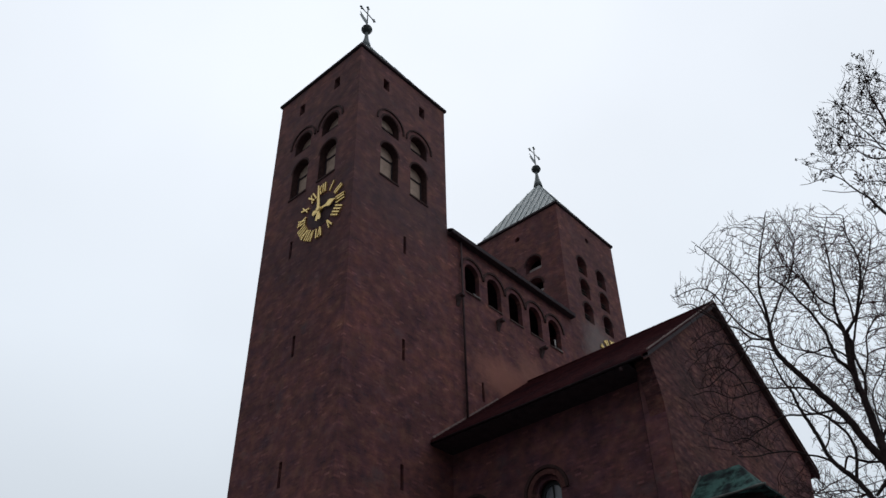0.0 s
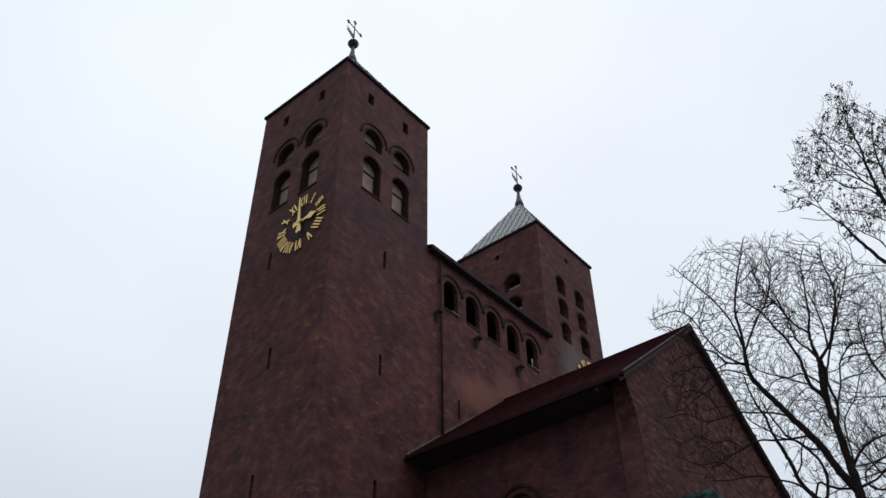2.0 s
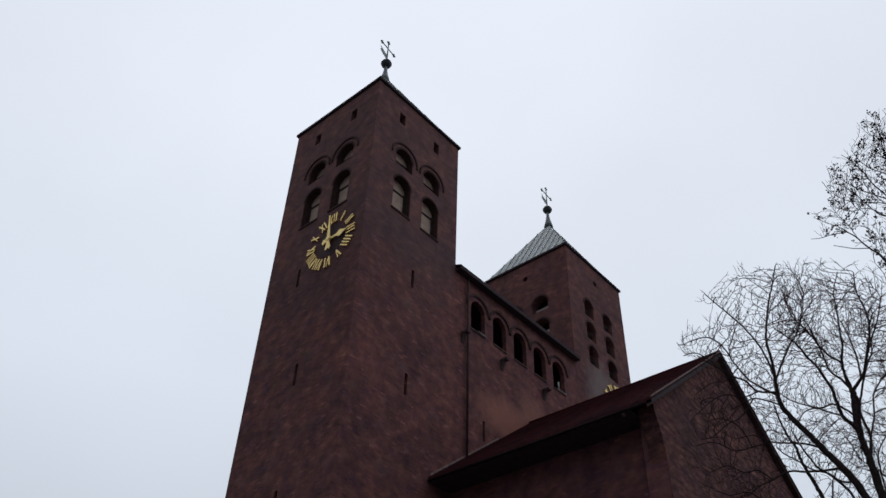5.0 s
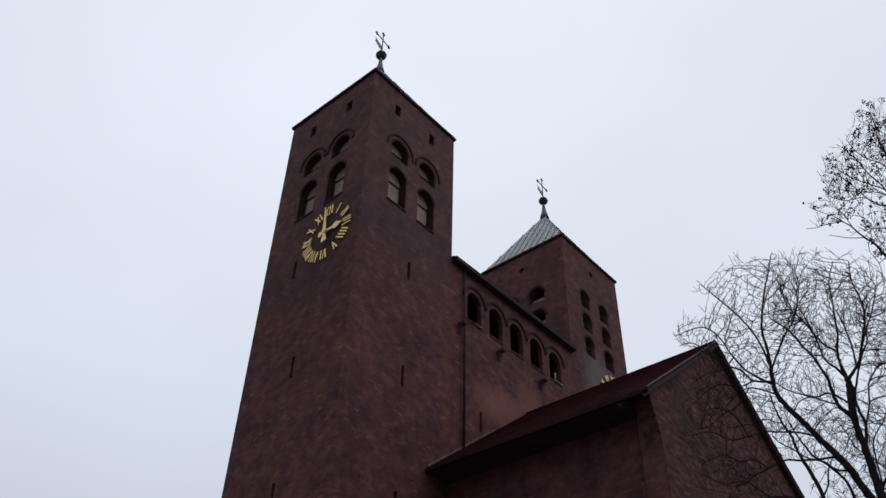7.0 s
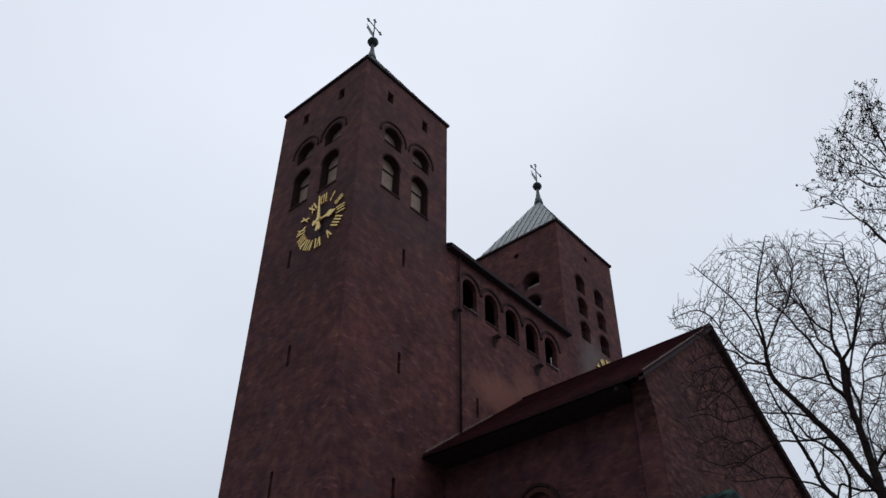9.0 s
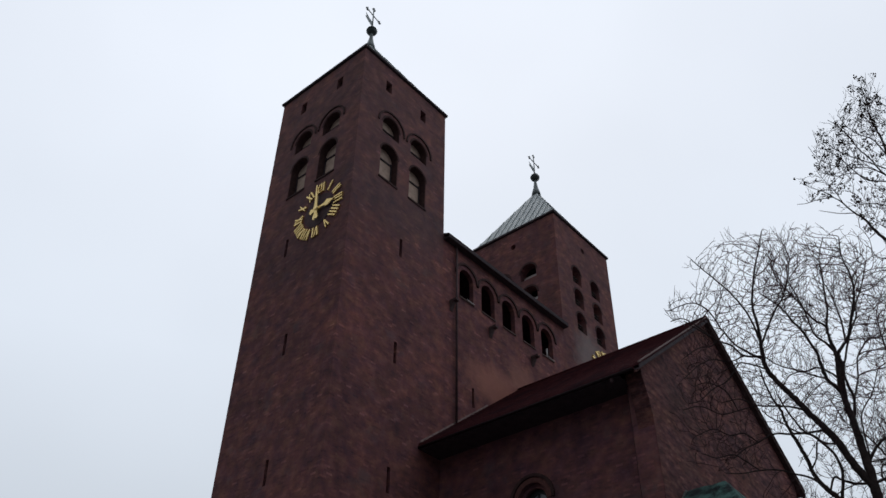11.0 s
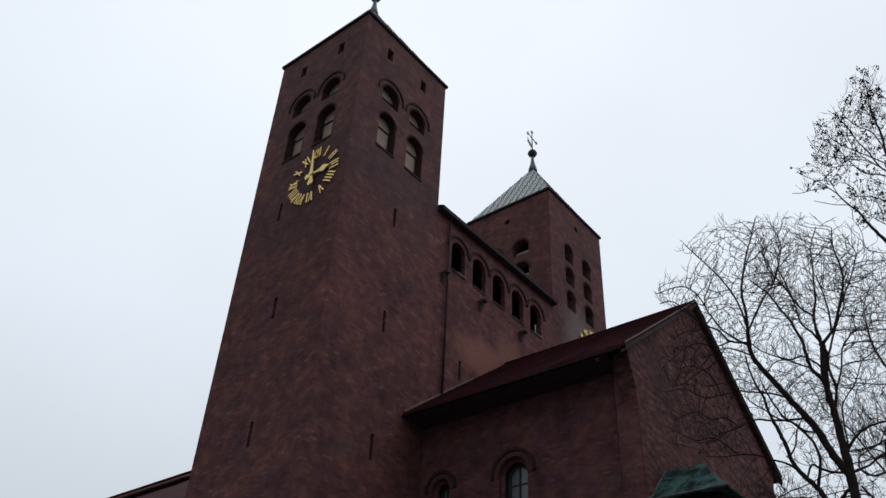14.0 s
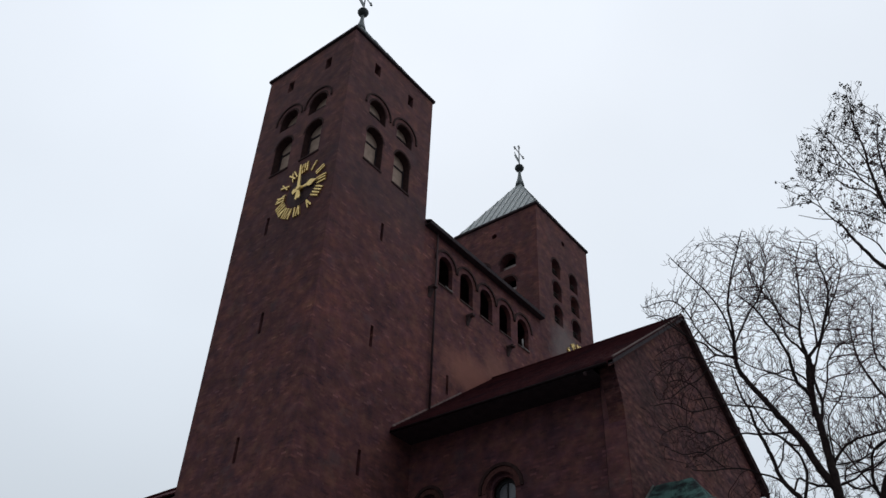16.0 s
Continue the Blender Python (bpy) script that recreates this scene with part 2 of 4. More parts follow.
seed_husk = mottled("dry_seed_husk", (0.03, 0.022, 0.018), (0.075, 0.05, 0.035), 9.0, 0.95)
# assumed ground colour, picked as a neutral reflector for walls and soffits
bounce_ground = mottled("grey_bounce_ground", (0.055, 0.055, 0.060), (0.10, 0.10, 0.106), 1.2, 0.9, relief=0.02, c=(0.06, 0.059, 0.06))

glass, g_nt, g_bsdf = material("old_window_glass", 0.12)
g_bsdf.inputs["Base Color"].default_value = (0.23, 0.25, 0.275, 1)
g_bsdf.inputs["IOR"].default_value = 1.52
g_bsdf.inputs["Specular IOR Level"].default_value = 1.0
g_co = g_nt.nodes.new("ShaderNodeTexCoord").outputs["Object"]
bump(g_nt, g_bsdf, noise_of(g_nt, g_co, 5.0, 2.0), 0.25, 0.01)


# ---- building helpers ----
def mesh_of(name, bm, mat):
    me = bpy.data.meshes.new(name)
    bm.to_mesh(me)
    bm.free()
    me.materials.append(mat)
    return me


def thing(name, base, label, category, group="", kind=""):
    ob = new(name)
    ob.location = base
    ob.empty_display_size = 0.3
    return tagged(ob, label, category, group, kind)


def under(ob, parent):
    """ob's mesh is in world metres; hang it under parent without moving it."""
    top = parent
    while top.parent:
        top = top.parent
    ob.parent = parent
    if top is parent:
        ob.matrix_parent_inverse = Matrix.Translation(top.location).inverted()
    return ob


def part(name, bm, mat, parent, label=""):
    return tagged(under(new(name, mesh_of(name, bm, mat)), parent), label)


class Face:
    """A wall plane: a runs along it, z up, d outwards."""

    def __init__(self, origin, along, out):
        self.o, self.u, self.n = Vector(origin), Vector(along), Vector(out)

    def at(self, a, z, d=0.0):
        return self.o + a * self.u + z * Vector((0, 0, 1)) + d * self.n


def quad(bm, pts):
    return bm.faces.new([bm.verts.new(p) for p in pts])


def box(bm, f, a0, a1, z0, z1, d0, d1, bevel=0.0):
    v = [bm.verts.new(f.at(a, z, d)) for d in (d0, d1) for z in (z0, z1) for a in (a0, a1)]
    faces = [bm.faces.new([v[i] for i in q]) for q in
             ((0, 1, 3, 2), (4, 6, 7, 5), (0, 4, 5, 1), (2, 3, 7, 6), (0, 2, 6, 4), (1, 5, 7, 3))]
    if bevel:
        edges = list({e for q in faces for e in q.edges})
        bmesh.ops.bevel(bm, geom=edges, offset=bevel, segments=1, affect="EDGES")


def arched(centre, z0, top, half, steps=14):
    pts = [(centre + half, z0)]
    spring = top - half
    for i in range(steps + 1):
        a = math.pi * i / steps
        pts.append((centre + half * math.cos(a), spring + half * math.sin(a)))
    return pts + [(centre - half, z0)]


def slot(a0, a1, z0, z1):
    return [(a0, z0), (a0, z1), (a1, z1), (a1, z0)]


def disc(a, z, r, steps=12):
    return [(a + r * math.cos(i * math.tau / steps), z + r * math.sin(i * math.tau / steps)) for i in range(steps)]


def pierced(bm, f, outer, holes, thick, inset):
    """A wall with openings right through it: both faces and the reveals."""
    for depth, cut in ((0.0, 0.0), (-thick, inset)):
        a_lo, a_hi = min(p[0] for p in outer), max(p[0] for p in outer)
        loops = [[(min(max(a, a_lo + cut), a_hi - cut), z) for a, z in outer]] + list(holes)
        edges = []
        for loop in loops:
            vs = [bm.verts.new(f.at(a, z, depth)) for a, z in loop]
            edges += [bm.edges.new((vs[i - 1], vs[i])) for i in range(len(vs))]
        bmesh.ops.triangle_fill(bm, use_beauty=True, use_dissolve=False, edges=edges, normal=f.n)
    for loop in holes:
        for i in range(len(loop)):
            (a0, z0), (a1, z1) = loop[i - 1], loop[i]
            quad(bm, [f.at(a0, z0), f.at(a1, z1), f.at(a1, z1, -thick), f.at(a0, z0, -thick)])


def arch_band(bm, f, centre, spring, r0, r1, d0, d1, start=0.0, end=180.0, steps=16, legs=0.0):
    ring = []
    angles = [radians(start + (end - start) * i / steps) for i in range(steps + 1)]
    rows = [(math.cos(a), math.sin(a), 0.0) for a in angles]
    if legs:
        rows = [(*rows[0][:2], -legs)] + rows + [(*rows[-1][:2], -legs)]
    for c, s, drop in rows:
        ring.append([bm.verts.new(f.at(centre + r * c, spring + r * s + drop, d)) for r, d in ((r0, d0), (r0, d1), (r1, d1), (r1, d0))])
    for p, q in zip(ring, ring[1:]):
        for i in range(4):
            bm.faces.new((p[i - 1], p[i], q[i], q[i - 1]))
    bm.faces.new(ring[0])
    bm.faces.new(ring[-1][::-1])


def tube(bm, pts, radii, sides=8, caps=True):
    rings, prev = [], None
    for i, p in enumerate(pts):
        p = Vector(p)
        d = (Vector(pts[min(i + 1, len(pts) - 1)]) - Vector(pts[max(i - 1, 0)])).normalized()
        x = d.orthogonal() if prev is None else prev - d * prev.dot(d)
        x = (x if x.length > 1e-6 else d.orthogonal()).normalized()
        prev, y = x, d.cross(x)
        rings.append([bm.verts.new(p + radii[i] * (math.cos(k * math.tau / sides) * x + math.sin(k * math.tau / sides) * y)) for k in range(sides)])
    for r, s in zip(rings, rings[1:]):
        for k in range(sides):
            bm.faces.new((r[k - 1], r[k], s[k], s[k - 1])).smooth = True
    if caps:
        bm.faces.new(rings[0][::-1])
        bm.faces.new(rings[-1])


def slab(bm, corners, down):
    """A sheet with four or three corners and a thickness straight down."""
    top = [bm.verts.new(c) for c in corners]
    low = [bm.verts.new(Vector(c) - Vector((0, 0, down))) for c in corners]
    bm.faces.new(top)
    bm.faces.new(low[::-1])
    for i in range(len(top)):
        bm.faces.new((top[i - 1], low[i - 1], low[i], top[i]))


# ---- ground: out of view, its grey set for light bounced onto the walls ----
bm = bmesh.new()
quad(bm, [(-900, -900, 0), (900, -900, 0), (900, 900, 0), (-900, 900, 0)])
tagged(new("ground", mesh_of("ground", bm, bounce_ground)), "unseen grey ground bouncing light up at the brick church", "ground", kind="structure")

# ---- the two towers ----
W, GAP = 6.40, 10.68
EAVE = 37.55
X2 = W + GAP
WALL = 0.60


def belfry_west(f, parent, cols):
    """Two columns of openings of the nearer tower: a tall one below, a short one above, each with a shutter."""
    for c in cols:
        for z0, top in ((29.45, 31.82), (32.45, 33.75)):
            bm = bmesh.new()
            pts = arched(c, z0 + 0.02, top - 0.02, 0.60)
            front = [bm.verts.new(f.at(a, z, -0.42)) for a, z in pts]
            back = [bm.verts.new(f.at(a, z, -0.48)) for a, z in pts]
            bm.faces.new(front)
            bm.faces.new(back[::-1])
            for i in range(len(pts)):
                bm.faces.new((front[i - 1], back[i - 1], back[i], front[i]))
            sh = part("shutter", bm, shutter_wood, parent, "pale weathered board shutter")
            bm = bmesh.new()
            rail = z0 + (1.55 if top < 32 else 0.62)
            box(bm, f, c - 0.56, c + 0.56, rail, rail + 0.10, -0.42, -0.37, 0.01)
            part("rail", bm, eave_dark, sh)
            for a in (c - 0.59, c + 0.50):
                bm = bmesh.new()
                box(bm, f, a, a + 0.09, z0 + 0.05, top - 0.62, -0.42, -0.38, 0.01)
                part("stile", bm, eave_dark, sh)
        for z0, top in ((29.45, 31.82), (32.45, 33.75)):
            # added thin band over the reveal; its dark colour stands for recess shade
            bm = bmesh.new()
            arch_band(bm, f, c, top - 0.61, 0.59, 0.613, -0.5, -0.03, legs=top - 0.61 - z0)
            part("reveal_shade", bm, moulding, parent, "thin added layer darkening the reveal like shade")
        bm = bmesh.new()
        arch_band(bm, f, c, 33.16, 0.88, 0.97, -0.04, 0.065, legs=0.1)
        part("arch_moulding", bm, moulding, parent, "dark brick arch moulding")
        bm = bmesh.new()
        arch_band(bm, f, c, 33.15, 0.61, 0.70, -0.06, 0.012)
        part("arch_ring", bm, moulding, parent)
        bm = bmesh.new()
        arch_band(bm, f, c, 31.21, 0.61, 0.70, -0.06, 0.012)
        part("arch_ring", bm, moulding, parent)
        bm = bmesh.new()
        box(bm, f, c - 0.66, c + 0.66, 29.34, 29.45, -0.35, 0.05, 0.015)
        part("sill", bm, moulding, parent)


FAR_ROWS = ((32.85, 34.2), (31.10, 32.45), (29.28, 30.68))
FAR_LUNETTES = ((33.1, 34.25), (31.35, 32.5), (29.55, 30.75))


def belfry_east(f, parent, cols, boards):
    """Two columns of three short louvred openings of the farther tower."""
    for c in cols:
        for z0, top in FAR_LUNETTES if boards else FAR_ROWS:
            half = 0.6 if boards else 0.5
            bm = bmesh.new()
            box(bm, f, c - half + 0.01, c + half - 0.01, z0 + 0.02, z0 + 0.52 if boards else top - 0.52, -0.50, -0.42)
            sh = part("shutter", bm, pale_board if boards else slat_wood, parent, "pale board shutter" if boards else "grey louvred shutter")
            for i in range(0 if boards else 4):
                z = z0 + 0.08 + i * 0.21
                bm = bmesh.new()
                v = [f.at(c + sx * 0.47, z + dz, d) for sx, dz, d in ((-1, 0.0, -0.20), (1, 0.0, -0.20), (1, 0.14, -0.41), (-1, 0.14, -0.41))]
                slab(bm, v, 0.025)
                part("slat", bm, slat_wood, sh)
            bm = bmesh.new()
            arch_band(bm, f, c, top - half, half, half + 0.12, -0.06, 0.02)
            part("arch_ring", bm, moulding, parent)


def pyramid_roof(x0, parent):
    o, top = 0.03, 43.25
    lo = EAVE - 0.04
    c = [Vector((x0 - o, -o, lo)), Vector((x0 + W + o, -o, lo)), Vector((x0 + W + o, W + o, lo)), Vector((x0 - o, W + o, lo))]
    apex = Vector((x0 + W / 2, W / 2, top))
    bm = bmesh.new()
    vs = [bm.verts.new(p) for p in c] + [bm.verts.new(apex)]
    low = [bm.verts.new(p - Vector((0, 0, 0.07))) for p in c]
    for i in range(4):
        bm.faces.new((vs[i], vs[(i + 1) % 4], vs[4]))
        bm.faces.new((vs[i], low[i], low[(i + 1) % 4], vs[(i + 1) % 4]))
    bm.faces.new(low[::-1])
    roof = part("roof", bm, zinc, parent, "pale grey standing-seam sheet metal roof")
    for i in range(4):
        p, q = c[i], c[(i + 1) % 4]
        mid = (p + q) / 2
        along, up = (q - p).normalized(), (apex - mid)
        out = along.cross(up).normalized()
        half = (q - p).length / 2
        for k in range(-5, 6):
            s = k * 0.58
            length = 1 - abs(s) / half
            a = mid + along * s + up * 0.02
            b = mid + along * s + up * length
            bm = bmesh.new()
            v = [bm.verts.new(e + along * w + out * h) for e in (a, b) for w, h in ((-0.02, 0), (0.02, 0), (0.02, 0.035), (-0.02, 0.035))]
            for j in range(4):
                bm.faces.new((v[j], v[(j + 1) % 4], v[4 + (j + 1) % 4], v[4 + j]))
            bm.faces.new(v[:4][::-1])
            bm.faces.new(v[4:])
            part("seam", bm, seam_metal, roof)


def tower(x0, label, nearer):
    t = thing("church_tower", (x0, 0, 0), label, "tower", "church towers")
    south = Face((x0, 0, 0), (1, 0, 0), (0, -1, 0))
    west = Face((x0, 0, 0), (0, 1, 0), (-1, 0, 0))
    north = Face((x0, W, 0), (1, 0, 0), (0, 1, 0))
    east = Face((x0 + W, 0, 0), (0, 1, 0), (1, 0, 0))
    outer = [(0, 0), (W, 0), (W, EAVE - 0.2), (0, EAVE - 0.2)]
    bm = bmesh.new()
    for f, side in ((south, 0), (west, 1)):
        if nearer:
            cols = (2.25, 4.33) if side == 0 else (2.03, 4.10)
            holes = [arched(c, z0, top, 0.61) for c in cols for z0, top in ((29.45, 31.82), (32.45, 33.75))]
            holes += [slot(a - 0.21, a + 0.21, 35.5, 36.28) for a in ((1.87, 4.56) if side == 0 else (1.76, 4.53))]
            mid = 3.38 if side == 0 else 3.14
            first = mid if side == 0 else 4.11
            holes += [slot(first - 0.09, first + 0.09, 25.52, 26.56)]
            holes += [slot(mid - 0.09, mid + 0.09, z - 1.05, z) for z in (20.93, 15.28, 9.6)]
        else:
            cols = (2.15, 4.27) if side == 0 else (2.2, 4.2)
            holes = [arched(c, z0, top, 0.5 if side == 0 else 0.6) for c in cols for z0, top in (FAR_ROWS if side == 0 else FAR_LUNETTES)]
            holes += [disc(3.23, 36.15, 0.2)]
        pierced(bm, f, outer, holes, WALL, WALL)
    for f in (north, east):
        pierced(bm, f, outer, [], WALL, WALL)
    bmesh.ops.remove_doubles(bm, verts=bm.verts[:], dist=0.0005)
    bmesh.ops.recalc_face_normals(bm, faces=bm.faces[:])
    part("wall", bm, brick_tower, t)
    for f, side in ((south, 0), (west, 1)):
        if nearer:
            belfry_west(f, t, (2.25, 4.33) if side == 0 else (2.03, 4.10))
        else:
            belfry_east(f, t, (2.15, 4.27) if side == 0 else (2.2, 4.2), side == 1)
    bm = bmesh.new()
    for f in (south, north):
        box(bm, f, -0.11, W + 0.11, EAVE - 0.16, EAVE, -0.5, 0.11, 0.015)
    for f in (west, east):
        box(bm, f, 0.5, W - 0.5, EAVE - 0.16, EAVE - 0.002, -0.5, 0.108, 0.015)
    part("cornice", bm, eave_dark, t, "dark timber eaves cornice")
    bm = bmesh.new()
    slab(bm, [(x0 + 0.3, 0.3, 28.6), (x0 + W - 0.3, 0.3, 28.6), (x0 + W - 0.3, W - 0.3, 28.6), (x0 + 0.3, W - 0.3, 28.6)], 0.3)
    part("floor", bm, eave_dark, t)
    pyramid_roof(x0, t)
    return t


tower(0.0, "tall square dark red brick tower with arched belfry openings", True)
tower(X2, "tall square dark brick tower with small louvred openings", False)


# ---- ball, cross and pennant on each tower ----
def weathervane(x0, lean, shift):
    x, y = x0 + W / 2 + shift, W / 2 - shift
    v = thing("weathervane", (x, y, 43.0), "metal ball and cross with a pennant on the tower roof", "weathervane", "tower finials")
    bm = bmesh.new()
    tube(bm, [(x, y, z) for z in (42.9, 43.3, 43.6, 44.0, 44.45)], (0.34, 0.26, 0.18, 0.12, 0.09), 12)
    part("neck", bm, seam_metal, v)
    bm = bmesh.new()
    bmesh.ops.create_uvsphere(bm, u_segments=20, v_segments=12, radius=0.33, matrix=Matrix.Translation((x, y, 44.68)))
    for q in bm.faces:
        q.smooth = True
    ball = part("ball", bm, old_copper, v, "dark copper ball")
    bm = bmesh.new()
    tube(bm, [(x, y, 44.655), (x, y, 44.70)], (0.345, 0.345), 20)
    part("band", bm, old_copper, ball)
    bm = bmesh.new()
    tube(bm, [(x, y, 44.9), (x, y, 47.0)], (0.045, 0.035), 8)
    part("post", bm, vane_iron, v)
    dx, dy = math.cos(lean), math.sin(lean)
    bm = bmesh.new()
    tube(bm, [(x - 0.72 * dx, y - 0.72 * dy, 46.25), (x + 0.72 * dx, y + 0.72 * dy, 46.25)], (0.035, 0.035), 8)
    part("arm", bm, vane_iron, v)
    for px, py, pz in ((x - 0.62 * dx, y - 0.62 * dy, 46.25), (x + 0.62 * dx, y + 0.62 * dy, 46.25), (x, y, 46.85)):
        bm = bmesh.new()
        for ax, az in ((0.09, 0), (-0.09, 0), (0, 0.09), (0, -0.09)):
            bmesh.ops.create_uvsphere(bm, u_segments=8, v_segments=6, radius=0.062, matrix=Matrix.Translation((px + ax * dx, py + ax * dy, pz + az)))
        part("trefoil", bm, vane_iron, v)
    bm = bmesh.new()
    f = Face((x, y, 0), (-dx, -dy, 0), (-dy, dx, 0))
    outline = [(0.05, 45.15), (0.05, 45.55), (0.35, 45.62), (0.72, 45.78), (0.62, 45.60), (0.74, 45.42), (0.35, 45.22)]
    front = [bm.verts.new(f.at(a, z, 0.012)) for a, z in outline]
    back = [bm.verts.new(f.at(a, z, -0.012)) for a, z in outline]
    bm.faces.new(front)
    bm.faces.new(back[::-1])
    for i in range(len(outline)):
        bm.faces.new((front[i - 1], back[i - 1], back[i], front[i]))
    part("pennant", bm, vane_iron, v)


weathervane(0.0, radians(8), -0.07)
weathervane(X2, radians(4), 0.0)


# ---- gilded clocks ----
STEP = [0]


def stroke(bm, f, a0, z0, a1, z1, width, d0, d1):
    STEP[0] = (STEP[0] + 1) % 5
    d1 = d1 + 0.006 * STEP[0]
    d = Vector((a1 - a0, z1 - z0)).normalized()
    n = Vector((-d.y, d.x)) * width / 2
    pts = [(a0 + n.x, z0 + n.y), (a1 + n.x, z1 + n.y), (a1 - n.x, z1 - n.y), (a0 - n.x, z0 - n.y)]
    lo = [bm.verts.new(f.at(a, z, d0)) for a, z in pts]
    hi = [bm.verts.new(f.at(a, z, d1)) for a, z in pts]
    bm.faces.new(hi)
    bm.faces.new(lo[::-1])
    for i in range(4):
        bm.faces.new((hi[i - 1], lo[i - 1], lo[i], hi[i]))


NUMERALS = ("XII", "I", "II", "III", "IIII", "V", "VI", "VII", "VIII", "IX", "X", "XI")


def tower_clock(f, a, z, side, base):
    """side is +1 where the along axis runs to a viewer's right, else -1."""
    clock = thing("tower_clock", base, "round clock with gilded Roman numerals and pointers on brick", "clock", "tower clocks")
    bm = bmesh.new()
    n = 48
    rim = [bm.verts.new(f.at(a + 0.93 * math.cos(i * math.tau / n), z + 0.93 * math.sin(i * math.tau / n), 0.0)) for i in range(n)]
    top = [bm.verts.new(f.at(a + 0.92 * math.cos(i * math.tau / n), z + 0.92 * math.sin(i * math.tau / n), 0.025)) for i in range(n)]
    for i in range(n):
        bm.faces.new((rim[i - 1], rim[i], top[i], top[i - 1]))
    bm.faces.new(top)
    part("dial", bm, dial_paint, clock, "dark painted dial centre")
    for h, text in enumerate(NUMERALS):
        turn = math.tau * h / 12
        widths = {"I": 0.16, "V": 0.29, "X": 0.29}
        total = sum(widths[ch] for ch in text)
        bm = bmesh.new()
        cur = -total / 2

        def spot(u, v):
            r = 1.32 + v
            return (a + side * (r * math.sin(turn) + u * math.cos(turn)), z + r * math.cos(turn) - u * math.sin(turn))

        def line(u0, v0, u1, v1, width):
            stroke(bm, f, *spot(u0, v0), *spot(u1, v1), width, 0.0, 0.07)

        for ch in text:
            m, e = cur + widths[ch] / 2, 0.28
            if ch == "I":
                line(m, -e, m, e, 0.075)
            elif ch == "V":
                line(m, -e, m - 0.10, e, 0.085)
                line(m, -e, m + 0.10, e, 0.06)
            else:
                line(m + 0.10, -e, m - 0.10, e, 0.085)
                line(m - 0.10, -e, m + 0.10, e, 0.06)
            cur += widths[ch]
        part("numeral", bm, gold, clock)
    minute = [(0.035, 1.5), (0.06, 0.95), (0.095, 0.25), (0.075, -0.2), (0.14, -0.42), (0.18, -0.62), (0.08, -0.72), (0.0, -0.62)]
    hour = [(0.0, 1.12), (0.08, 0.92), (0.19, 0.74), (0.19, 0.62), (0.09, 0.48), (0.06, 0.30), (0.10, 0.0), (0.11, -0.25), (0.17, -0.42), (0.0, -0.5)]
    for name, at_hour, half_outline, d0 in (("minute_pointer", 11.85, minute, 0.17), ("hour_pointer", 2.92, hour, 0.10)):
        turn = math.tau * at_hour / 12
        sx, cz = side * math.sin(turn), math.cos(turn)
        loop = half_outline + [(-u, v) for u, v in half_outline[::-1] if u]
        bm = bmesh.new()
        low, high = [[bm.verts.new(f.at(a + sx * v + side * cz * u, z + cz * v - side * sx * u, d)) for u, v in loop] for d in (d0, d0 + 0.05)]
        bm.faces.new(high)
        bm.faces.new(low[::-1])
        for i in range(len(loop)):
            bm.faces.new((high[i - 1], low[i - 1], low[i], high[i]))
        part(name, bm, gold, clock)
    bm = bmesh.new()
    tube(bm, [f.at(a, z, 0.0), f.at(a, z, 0.25)], (0.16, 0.13), 14)
    part("hub", bm, gold, clock)


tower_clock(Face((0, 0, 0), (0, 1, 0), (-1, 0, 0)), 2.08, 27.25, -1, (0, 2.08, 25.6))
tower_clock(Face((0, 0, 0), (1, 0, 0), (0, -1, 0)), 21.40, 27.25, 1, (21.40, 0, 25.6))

# ---- the arcaded gallery between the towers ----
gallery = thing("arcade_wing", (W, 0, 0), "brick wing with five round arches joining the towers", "church wing")
south = Face((W, 0, 0), (1, 0, 0), (0, -1, 0))
ARCHES = [8.2 + 1.75 * i for i in range(5)]
bm = bmesh.new()
holes = [arched(c - W, 25.66, 27.5, 0.55) for c in ARCHES] + [slot(2.14, 2.32, 19.95, 20.95)]
pierced(bm, south, [(0.004, 0), (GAP - 0.004, 0), (GAP - 0.004, 28.75), (0.004, 28.75)], holes, 0.26, 0.0)
box(bm, Face((W, W, 0), (1, 0, 0), (0, 1, 0)), 0.004, GAP - 0.004, 0, 28.56, -0.5, 0)
bmesh.ops.recalc_face_normals(bm, faces=bm.faces[:])
part("wall", bm, brick_gallery, gallery)
for c in ARCHES:
    bm = bmesh.new()
    arch_band(bm, south, c - W, 26.95, 0.80, 0.92, -0.04, 0.07)
    part("arch_moulding", bm, moulding, gallery)
    bm = bmesh.new()
    v = [south.at(c - W - 0.55, 25.70, -0.25), south.at(c - W + 0.55, 25.70, -0.25), south.at(c - W + 0.57, 25.66, 0.05), south.at(c - W - 0.57, 25.66, 0.05)]
    slab(bm, v, 0.07)
    part("sill", bm, sill_stone, gallery, "pale mortar sill")
for c in (ARCHES[0], ARCHES[4]):
    bm = bmesh.new()
    tube(bm, [south.at(c - W + 0.57 - 0.09 * k, 25.675 + 0.012 * abs(k - 3), 0.055) for k in range(8)], [0.012, 0.022, 0.026, 0.026, 0.026, 0.024, 0.02, 0.01], 6)
    part("sill_flashing", bm, pale_board, gallery, "thin pale sheet metal sill edge")
bm = bmesh.new()
slab(bm, [(W + 0.01, 0.5, 25.4), (X2 - 0.01, 0.5, 25.4), (X2 - 0.01, W - 0.5, 25.4), (W + 0.01, W - 0.5, 25.4)], 0.3)
part("floor", bm, eave_dark, gallery)
